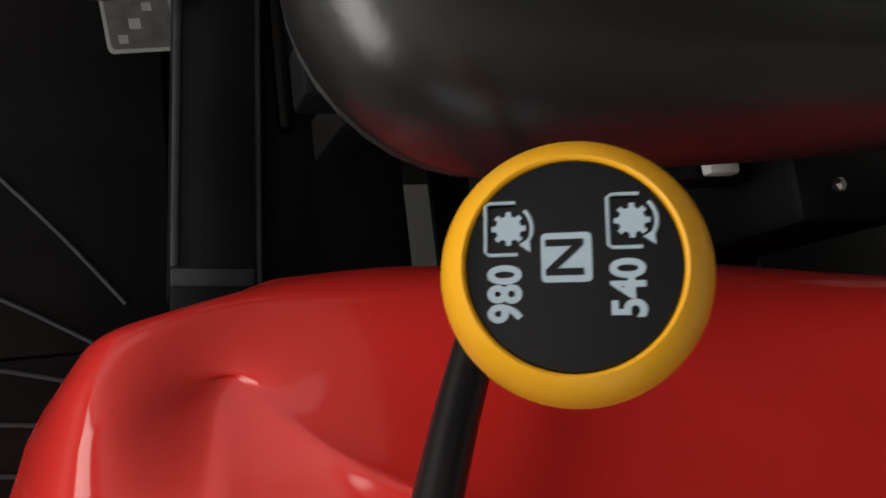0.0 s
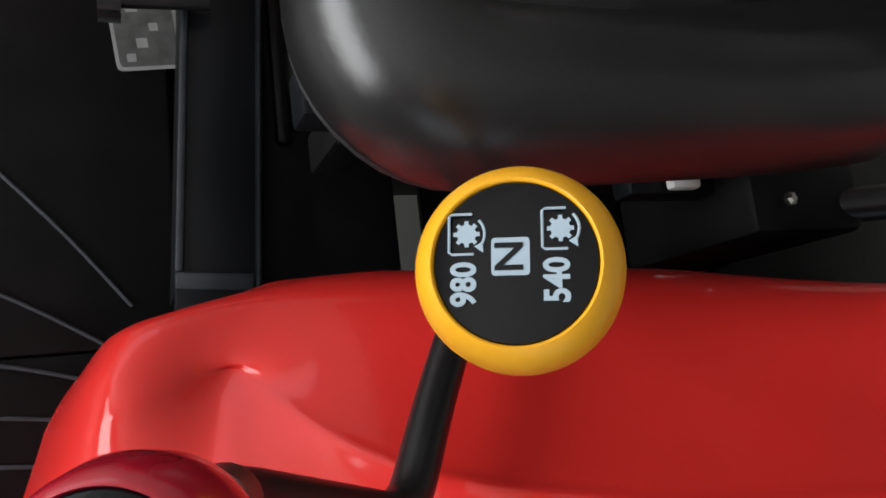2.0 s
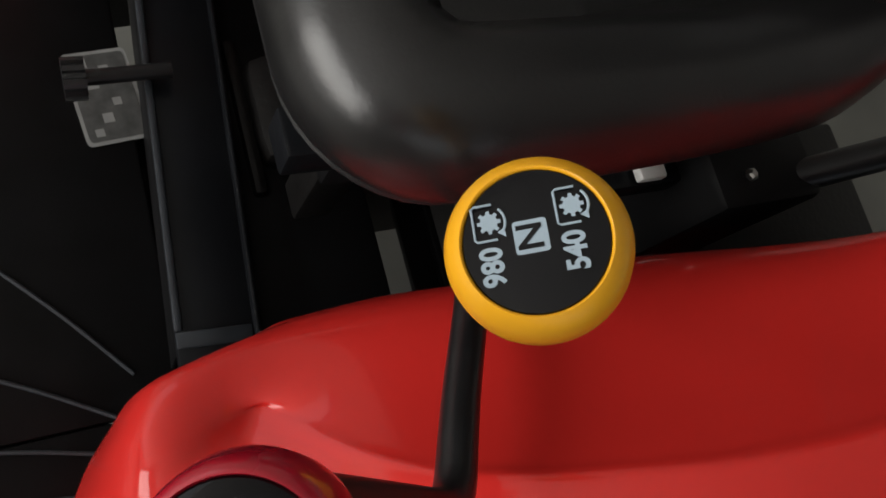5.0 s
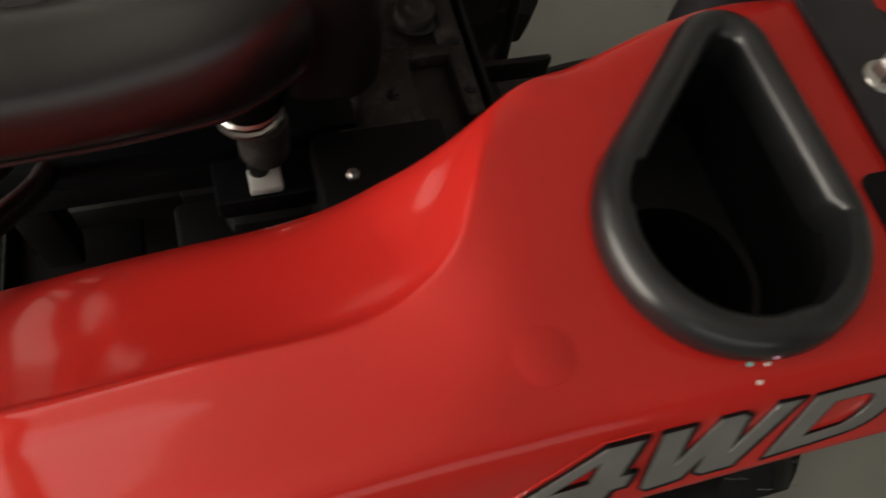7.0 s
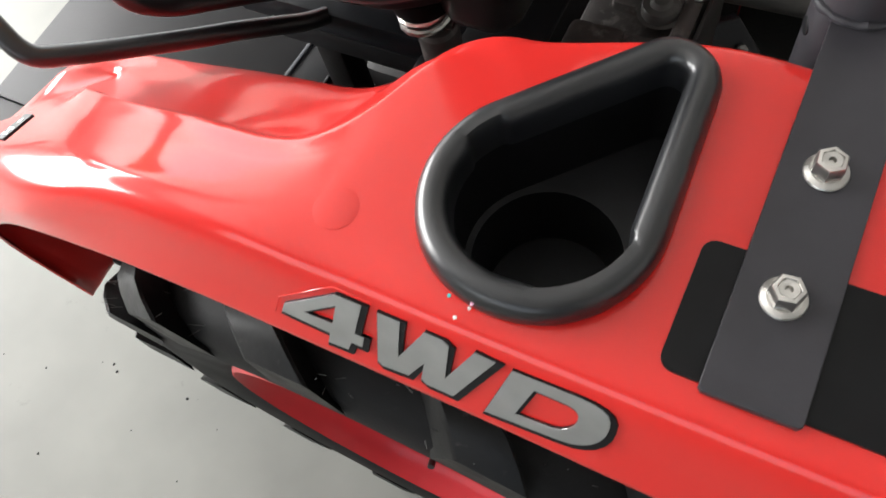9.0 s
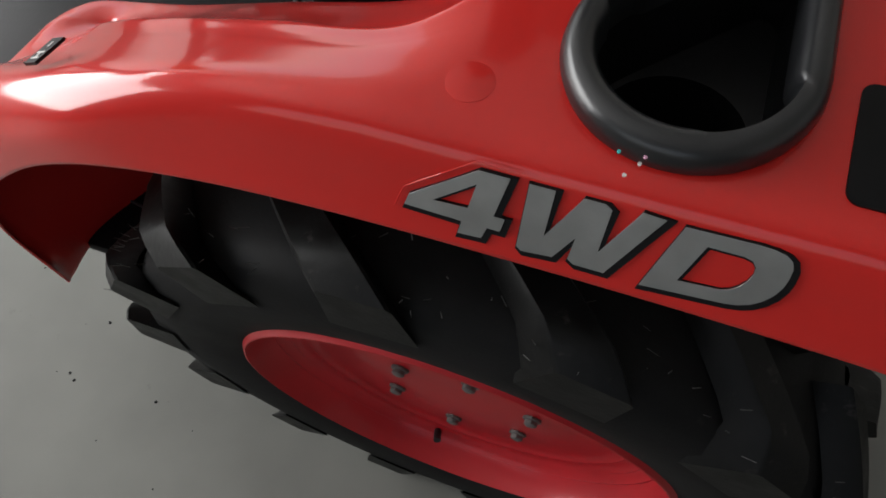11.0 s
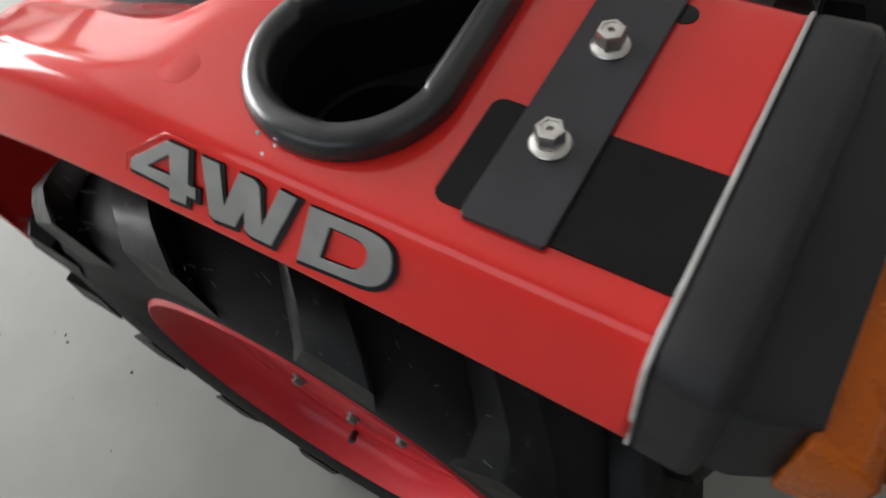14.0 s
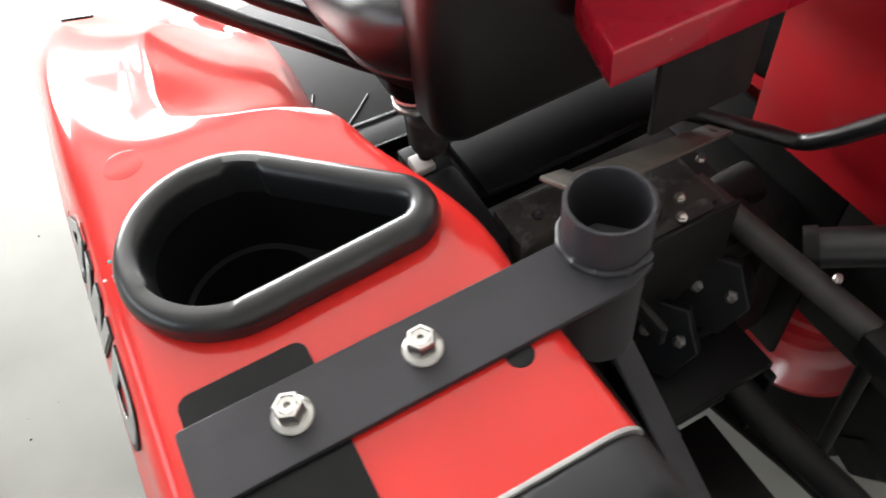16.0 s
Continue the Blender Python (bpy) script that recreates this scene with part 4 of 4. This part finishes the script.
# ---- chassis under and beside the seat ----
gearbox = tpart("gearbox", box_bm((-0.30, 0.26, 0.24), (-0.12, 0.58, 0.66), 0.035), CAST, "black cast gearbox housing below the seat", sharp=40)
tpart("clutch_housing", box_bm((-1.15, 0.36, 0.26), (-0.62, 0.50, 0.47), 0.03), CAST, "black clutch housing", gearbox, sharp=40)
tpart("gear_case", box_bm((-0.615, 0.365, 0.25), (-0.305, 0.50, 0.60), 0.03), CAST, "black middle case", gearbox, sharp=40)
tpart("flange", box_bm((-0.625, 0.34, 0.23), (-0.61, 0.52, 0.58), 0.006), CAST, "black bolted flange", gearbox, sharp=40)
tpart("top_cover", box_bm((-0.40, 0.25, 0.665), (-0.14, 0.59, 0.72), 0.02), CAST, "black cast top cover", gearbox, sharp=40)
for k in range(6):
    tpart("housing_bolt", moved(spin([(0, 0), (0.011, 0), (0.011, 0.008), (0.006, 0.010), (0, 0.010)], 6), Matrix.Translation((-0.36 + 0.04 * k, 0.272, 0.722))), CAST, "dark bolt head", gearbox)
# Added black plate with ribs, so no bright floor shows beside the gearbox.
shield = tpart("floor_hiding_plate", box_bm((-0.452, 0.160, 0.50), (0.08, 0.345, 0.512), 0.003), STEEL_DARK, "added flat black plate hiding the floor between mudguard and gearbox")
for k in range(4):
    tpart("hiding_plate_rib", box_bm((-0.42 + 0.09 * k, 0.175, 0.512), (-0.405 + 0.09 * k, 0.335, 0.528), 0.003), STEEL_DARK, "", shield)
tpart("hiding_plate_upright", box_bm((-0.445, 0.33, 0.512), (-0.02, 0.342, 0.66), 0.003), STEEL_DARK, "", shield)
for y0, y1 in ((0.05, 0.27), (0.57, 0.80)):
    tpart("axle_tube", moved(spin([(0.0, 0.0), (0.075, 0.0), (0.075, 0.02), (0.058, 0.035), (0.052, y1 - y0 - 0.03), (0.07, y1 - y0 - 0.02), (0.07, y1 - y0), (0, y1 - y0)], 32), Matrix.Translation((-0.295, y0, 0.44)) @ pose(0, 0, 0, -90, 0, 0)), CAST, "black axle housing", gearbox)
seat_frame = tpart("seat_frame", box_bm((-0.62, 0.272, 0.765), (-0.31, 0.56, 0.80), 0.006), STEEL_DARK, "dark grey steel seat carrier")
for y in (0.27, 0.54):
    tpart("carrier_rail", box_bm((-0.66, y, 0.803), (-0.30, y + 0.04, 0.84), 0.004), CHARCOAL, "", seat_frame)
tpart("spring_seat", box_bm((-0.40, 0.215, 0.803), (-0.31, 0.262, 0.83), 0.004), CHARCOAL, "", seat_frame)
tpart("rear_plate", box_bm((-0.356, 0.264, 0.842), (-0.268, 0.60, 0.852), 0.003), STEEL_DARK, "smooth dark grey plate behind the seat", seat_frame)
tpart("carrier_leg", box_bm((-0.60, 0.30, 0.60), (-0.56, 0.34, 0.80), 0.004), CAST, "black seat carrier leg", seat_frame)
HB = axes(Vector((-0.087, 0.246, 1.048)) - Vector((-0.265, 0.593, 0.772)), (0.85, 0.50, 0.0), (-0.265, 0.593, 0.772))
stay = tpart("plated_stay", moved(box_bm((0.0, -0.015, -0.002), (0.470, 0.015, 0.002), 0.0012), HB), OLIVE, "dull plated flat stay with bolt holes")
tpart("stay_foot", moved(box_bm((0.455, -0.024, -0.0025), (0.496, 0.044, 0.0015), 0.0012), HB), OLIVE, "wide end of the stay", stay)
for k, r in ((0.010, 0.005), (0.050, 0.005), (0.476, 0.0075)):
    tpart("bolt_hole", moved(disc(0, 0, 0, r, 0.0004), HB @ Matrix.Translation((k, 0, 0.0021))), LINER, "", stay)

# platform beside the gearbox, with its cross strap and warning label
platform = tpart("platform", box_bm((-1.30, 0.155, 0.480), (-0.72, 0.70, 0.497), 0.004), STEEL_DARK, "smooth black sheet foot platform")
step = tpart("foot_mat", box_bm((-1.36, -0.03, 0.470), (-0.79, 0.1545, 0.4965), 0.006), STEEL_DARK, "black rubber foot mat with fanned raised lines")
for x0, y0, x1, y1 in ((-0.880, 0.335, -0.765, 0.196), (-0.940, 0.246, -0.780, 0.153), (-0.960, 0.163, -0.790, 0.122), (-0.960, 0.105, -0.800, 0.087), (-0.960, 0.060, -0.800, 0.045)):
    tpart("mat_line", tube(curve_through([(x0, y0, 0.498), ((x0 + x1) / 2, (y0 + y1) / 2 + 0.004, 0.499), (x1, y1, 0.498)], 12), 0.0022, 8), LIP_GREY, "", step)
strap = tpart("cross_strap", moved(box_bm((-0.038, -0.045, -0.006), (0.038, 0.46, 0.006), 0.003), Matrix.Translation((-0.692, 0.190, 0.577)) @ pose(0, 0, 0, 0, 0, -4)), CHARCOAL, "dark grey pressed steel cross strap")
SM = Matrix.Translation((-0.692, 0.190, 0.577)) @ pose(0, 0, 0, 0, 0, -4)
tpart("strap_lip", moved(box_bm((-0.038, 0.004, 0.0055), (0.033, 0.020, 0.010), 0.002), SM), LIP_GREY, "raised grey lip of the strap", strap)
tpart("strap_lip", moved(box_bm((-0.0385, 0.021, 0.0055), (-0.031, 0.46, 0.010), 0.002), SM), LIP_GREY, "raised grey lip of the strap", strap)
tpart("strap_flange", moved(box_bm((0.034, 0.0, 0.0), (0.039, 0.46, 0.016), 0.002), Matrix.Translation((-0.692, 0.190, 0.580)) @ pose(0, 0, 0, 0, 0, -4)), CHARCOAL, "folded edge of the strap", strap)
tpart("strap_side", moved(box_bm((-0.038, 0.001, -0.09), (-0.034, 0.46, -0.005), 0.001), Matrix.Translation((-0.692, 0.190, 0.577)) @ pose(0, 0, 0, 0, 0, -4)), STEEL_DARK, "upright web of the strap", strap)
tpart("side_panel", box_bm((-0.655, 0.185, 0.555), (-0.503, 0.62, 0.568), 0.004), STEEL_DARK, "black panel beside the strap", strap)
LM = axes((0.067, 0.008, 0.0), (0.013, 0.109, 0.0), (-0.742, 0.503, 0.4985))
tpart("warning_label", prism(square_ring(0.034, 0.005), None, -0.0005, 0.0004, LM @ Matrix.Diagonal((1, 1.65, 1, 1))), LABEL_WHITE, "worn grey and white warning label", platform, False)
tpart("label_field", prism(square_ring(0.0305, 0.004), None, 0.0005, 0.0009, LM @ Matrix.Diagonal((1, 1.70, 1, 1))), LABEL_GREY, "", platform, False)
for u, v, w in ((-18, -42, 9), (-5, -26, 11), (9, -8, 9), (-10, 16, 12), (6, 32, 10), (-16, 42, 12)):
    tpart("label_mark", moved(box_bm((-w / 2000, -w / 2000, 0.0009), (w / 2000, w / 2000, 0.0013), 0), LM @ Matrix.Translation((u / 1000, v / 1000, 0))), LABEL_WHITE, "", platform, False)
SK = Vector((-0.775, 0.47, 0.60))
star = tpart("adjuster_knob", moved(prism(gear_ring(0.017, 0.021, 10), None, -0.010, 0.010, Matrix()), Matrix.Translation(SK) @ pose(0, 0, 0, 0, 90, 0)), ROD, "black star grip on a short spindle", sharp=30)
tpart("spindle", tube([SK, SK + Vector((0.09, 0.005, 0.0))], 0.008, 14), ROD, "black spindle", star)
tpart("far_lever", tube(rounded([(-0.82, 0.74, 0.55), (-0.84, 0.72, 0.80), (-0.86, 0.70, 0.86)], 0.03), 0.007, 14), ROD, "black lever with a red grip beside the seat")
far_knob = tpart("far_knob", moved(spin([(0, -0.03), (0.012, -0.03), (0.022, -0.012), (0.024, 0.0), (0.018, 0.014), (0, 0.018)], 32), Matrix.Translation((-0.86, 0.70, 0.875))), RED_KNOB, "round red lever grip")

# lift linkage behind the gearbox
lift = tpart("lift_arm", tube([(-0.225, 0.520, 0.752), (0.035, 0.595, 0.682)], 0.017, 16), WORN, "dark grey lift arm behind the gearbox")
tpart("arm_clevis", box_bm((0.015, 0.565, 0.655), (0.070, 0.625, 0.705), 0.008), CAST, "black fork at the end of the lift arm", lift)
tpart("lift_shaft", tube([(-0.22, 0.24, 0.70), (-0.22, 0.62, 0.70)], 0.028, 24), CAST, "black lift shaft", lift)
tpart("lift_arm_near", tube([(-0.22, 0.255, 0.70), (0.03, 0.225, 0.66)], 0.014, 14), CHARCOAL, "dark grey lift arm", lift)
for y in (0.225, 0.585):
    tpart("lift_rod", tube([(0.03, y, 0.67), (0.05, y + 0.01, 0.33)], 0.010, 12), CAST, "black lift rod", lift)
    tpart("lower_link", tube(rounded([(-0.25, y + (0.04 if y < 0.4 else -0.04), 0.30), (0.05, y + 0.01, 0.32), (0.30, y + (0.0 if y < 0.4 else 0.03), 0.335), (0.47, y + (-0.02 if y < 0.4 else 0.05), 0.35)], 0.03), 0.018, 14), CAST, "black lower link bar", lift)
    tpart("shackle", moved(spin([(0.014, -0.003), (0.0175, -0.003), (0.0175, 0.003), (0.014, 0.003), (0.014, -0.003)], 24), Matrix.Translation((0.05, y + 0.01, 0.70)) @ pose(0, 0, 0, 70, 20, 0)), CAST, "dull pin ring", lift)
for y in (0.33, 0.44):
    tpart("chain_plate", box_bm((-0.115, y, 0.40), (-0.10, y + 0.07, 0.62), 0.004), CAST, "black hitch plate", lift)

# crimson box and hose behind the seat
BOX = [(-0.166, 0.330), (-0.162, 0.600), (-0.254, 0.600), (-0.254, 0.357), (-0.250, 0.352)]
tool_box = tpart("tool_box", prism(BOX, None, 1.038, 1.075, Matrix(), 0.003), RED_KNOB, "angular crimson plastic box behind the seat", sharp=30)
# Added panel: its dark colour stands for the gap below the box.
tpart("dark_gap_panel", box_bm((-0.254, 0.46, 0.845), (-0.246, 0.60, 1.0385), 0.003), DULL_PLATE, "added dark upright panel carrying the box, filling the dark gap below", tool_box)
tpart("hose", tube(curve_through([(-0.30, 0.56, 0.79), (-0.262, 0.605, 0.776), (-0.235, 0.642, 0.762), (-0.205, 0.668, 0.757), (-0.175, 0.672, 0.785), (-0.14, 0.672, 0.83), (-0.10, 0.668, 0.885)], 48), 0.011, 14), ROD, "black rubber hose along the far mudguard")
# castings behind the seat
block = tpart("valve_block", box_bm((-0.265, 0.258, 0.665), (-0.135, 0.50, 0.81), 0.016), CAST_BROWN, "dusty dark brown hydraulic casting with bolts")
for x0, y0, x1, y1, z in ((-0.262, 0.262, -0.20, 0.36, 0.835), (-0.16, 0.27, -0.137, 0.47, 0.83), (-0.235, 0.40, -0.15, 0.485, 0.822)):
    tpart("casting_boss", box_bm((x0, y0, 0.80), (x1, y1, z), 0.009), CAST_BROWN, "", block)

tpart("casting_rib", box_bm((-0.134, 0.262, 0.70), (-0.129, 0.49, 0.835), 0.002), CAST, "", block)
tpart("casting_rib", box_bm((-0.13, 0.33, 0.79), (-0.05, 0.338, 0.82), 0.003), CAST, "", block)
for x, y, z, m in ((-0.172, 0.445, 0.822, ZINC), (-0.148, 0.30, 0.83, STEEL_BLACK), (-0.225, 0.30, 0.835, STEEL_BLACK), (-0.145, 0.425, 0.83, ZINC), (-0.148, 0.36, 0.83, STEEL_BLACK)):
    tpart("casting_bolt", moved(spin([(0, 0), (0.007, 0), (0.007, 0.003), (0.005, 0.0035), (0.005, 0.007), (0.003, 0.008), (0, 0.008)], 6), Matrix.Translation((x, y, z))), m, "small bright bolt head" if m is ZINC else "", block)
tpart("filler_plug", moved(spin([(0, 0.017), (0.008, 0.017), (0.010, 0.015), (0.012, 0.0125), (0.019, 0.0115), (0.0205, 0.009), (0.0205, 0.0), (0.025, -0.001), (0, -0.001)], 32), Matrix.Translation((-0.179, 0.402, 0.823))), WORN, "round grey plug in the casting", block)
tpart("casting_web", box_bm((-0.205, 0.345, 0.80), (-0.145, 0.362, 0.828), 0.006), CAST_BROWN, "", block)
guard = tpart("side_plate", box_bm((-0.315, 0.172, 0.66), (-0.195, 0.25, 0.868), 0.008), STEEL_DARK, "dark grey bolted plate between seat and mudguard")
tpart("plate_web", box_bm((-0.195, 0.135, 0.60), (0.085, 0.30, 0.70), 0.006), CAST, "black web under the plate", guard)
tpart("plate_web", box_bm((-0.45, 0.140, 0.60), (-0.315, 0.30, 0.70), 0.006), CAST, "black web under the plate", guard)
arm = tpart("lift_lever", tube(rounded([(-0.215, 0.195, 0.855), (-0.13, 0.192, 0.90), (-0.045, 0.196, 0.965), (-0.035, 0.20, 0.99)], 0.02), 0.015, 18), ROD, "black round lever bar beside the mudguard")

for x, y, z in ((-0.16, 0.31, 0.75), (0.01, 0.235, 0.705)):
    tpart("clip_bolt", moved(spin([(0, 0), (0.009, 0), (0.009, 0.006), (0.005, 0.009), (0, 0.009)], 6), Matrix.Translation((x, y, z))), ZINC, "small bright bolt head", arm)
drive = tpart("final_drive", box_bm((-0.44, 0.60, 0.33), (-0.17, 0.715, 0.64), 0.03), CAST, "black final drive housing")
tpart("brake_plate", box_bm((-0.42, 0.700, 0.30), (-0.135, 0.712, 0.72), 0.004), CAST, "black plate in front of the far wheel", drive)
tpart("brake_plate", box_bm((-0.133, 0.700, 0.445), (0.07, 0.712, 0.70), 0.004), CAST, "black plate in front of the far wheel", drive)
tpart("drive_flange", box_bm((-0.46, 0.60, 0.42), (-0.15, 0.62, 0.66), 0.006), CAST, "black flange", drive)
hitch = tpart("top_link_bracket", box_bm((-0.094, 0.36, 0.44), (-0.02, 0.375, 0.59), 0.004), STEEL_DARK, "black plate bracket for the top link")
tpart("bracket_cheek", box_bm((-0.10, 0.505, 0.44), (-0.02, 0.52, 0.59), 0.004), STEEL_DARK, "", hitch)
tpart("bracket_pin", tube([(-0.05, 0.35, 0.55), (-0.05, 0.53, 0.55)], 0.009, 12), CHARCOAL, "", hitch)
cover = tpart("rear_cover", box_bm((-0.128, 0.305, 0.600), (-0.030, 0.515, 0.614), 0.004), STEEL_DARK, "flat black cover over the hitch")
hex_ring = [(-0.030, -0.045), (0.020, -0.045), (0.045, 0.0), (0.020, 0.050), (-0.035, 0.050), (-0.045, 0.0)]
for x, y, z in ((-0.112, 0.47, 0.690), (-0.105, 0.395, 0.665)):
    tpart("hitch_plate", prism(hex_ring, None, -0.016, 0.004, Matrix.Translation((x, y, z)) @ pose(0, 0, 0, 62, 0, 35), 0.003), CHARCOAL, "black angular hitch plate", cover, sharp=30)
    for k in (-0.02, 0.02):
        tpart("plate_bolt", moved(spin([(0, 0), (0.008, 0), (0.008, 0.005), (0.004, 0.008), (0, 0.008)], 6), Matrix.Translation((x, y, z)) @ pose(0, 0, 0, 62, 0, 35) @ Matrix.Translation((k, 0.01, 0.004))), DULL_STEEL, "", cover)
tpart("drawbar", joined(box_bm((-0.15, 0.36, 0.28), (0.10, 0.48, 0.31), 0.006)), CAST, "black drawbar below the hitch", hitch)
tpart("mudguard_stay", moved(box_bm((-0.01, -0.010, -0.004), (0.20, 0.010, 0.004), 0.002), axes((0.112, 0.012, -0.112), (0, 1, 0.1), (-0.004, 0.234, 0.950))), STEEL_BLACK, "flat grey stay under the mudguard")
ram = tpart("hydraulic_cylinder", tube([(-0.095, 0.595, 0.715), (-0.030, 0.668, 0.742)], 0.024, 28), ROD, "glossy black hydraulic cylinder beside the far wheel")
tpart("cylinder_cap", tube([(-0.100, 0.589, 0.713), (-0.090, 0.601, 0.717)], 0.027, 28), CAST, "black end cap of the cylinder", ram)
for x, y, z in ((-0.040, 0.574, 0.733), (-0.228, 0.527, 0.786), (-0.262, 0.485, 0.790)):
    tpart("link_pin", moved(spin([(0, 0), (0.006, 0), (0.006, 0.003), (0.0045, 0.004), (0.0045, 0.007), (0, 0.0075)], 6), Matrix.Translation((x, y, z))), ZINC, "small bright pin head", lift)

# grit on the floor
rng = random.Random(11)
grit = bmesh.new()
for _ in range(260):
    x, y, r = rng.uniform(-2.6, 1.2), rng.uniform(-1.6, 0.1), rng.choice((0.0012, 0.0018, 0.0025, 0.0040))
    turn = rng.uniform(0, 6.28)
    ring = [grit.verts.new((x + r * rng.uniform(0.6, 1.2) * math.cos(turn + k * 1.047), y + r * rng.uniform(0.6, 1.2) * math.sin(turn + k * 1.047), 0.0003)) for k in range(6)]
    tip = grit.verts.new((x, y, 0.0005 + r * 0.5))
    for k in range(6):
        grit.faces.new((ring[k], ring[(k + 1) % 6], tip))
tagged(part("floor_grit", grit, STEEL_DARK, None, smooth=False), "dark crumbs of dirt lying on the floor", kind="stuff")
# Added plate that covers and shades the floor between the hitch parts.
tpart("floor_shade_plate", box_bm((-0.09, 0.21, 0.335), (0.11, 0.52, 0.352), 0.004), CAST, "added black plate above the floor, keeping it dark below the hitch", hitch)
tpart("hitch_arm", tube(curve_through([(-0.045, 0.470, 0.585), (0.000, 0.482, 0.560), (0.058, 0.500, 0.535), (0.125, 0.505, 0.540), (0.20, 0.50, 0.55)], 28), 0.021, 16), CAST, "thick curved black hitch arm", hitch)
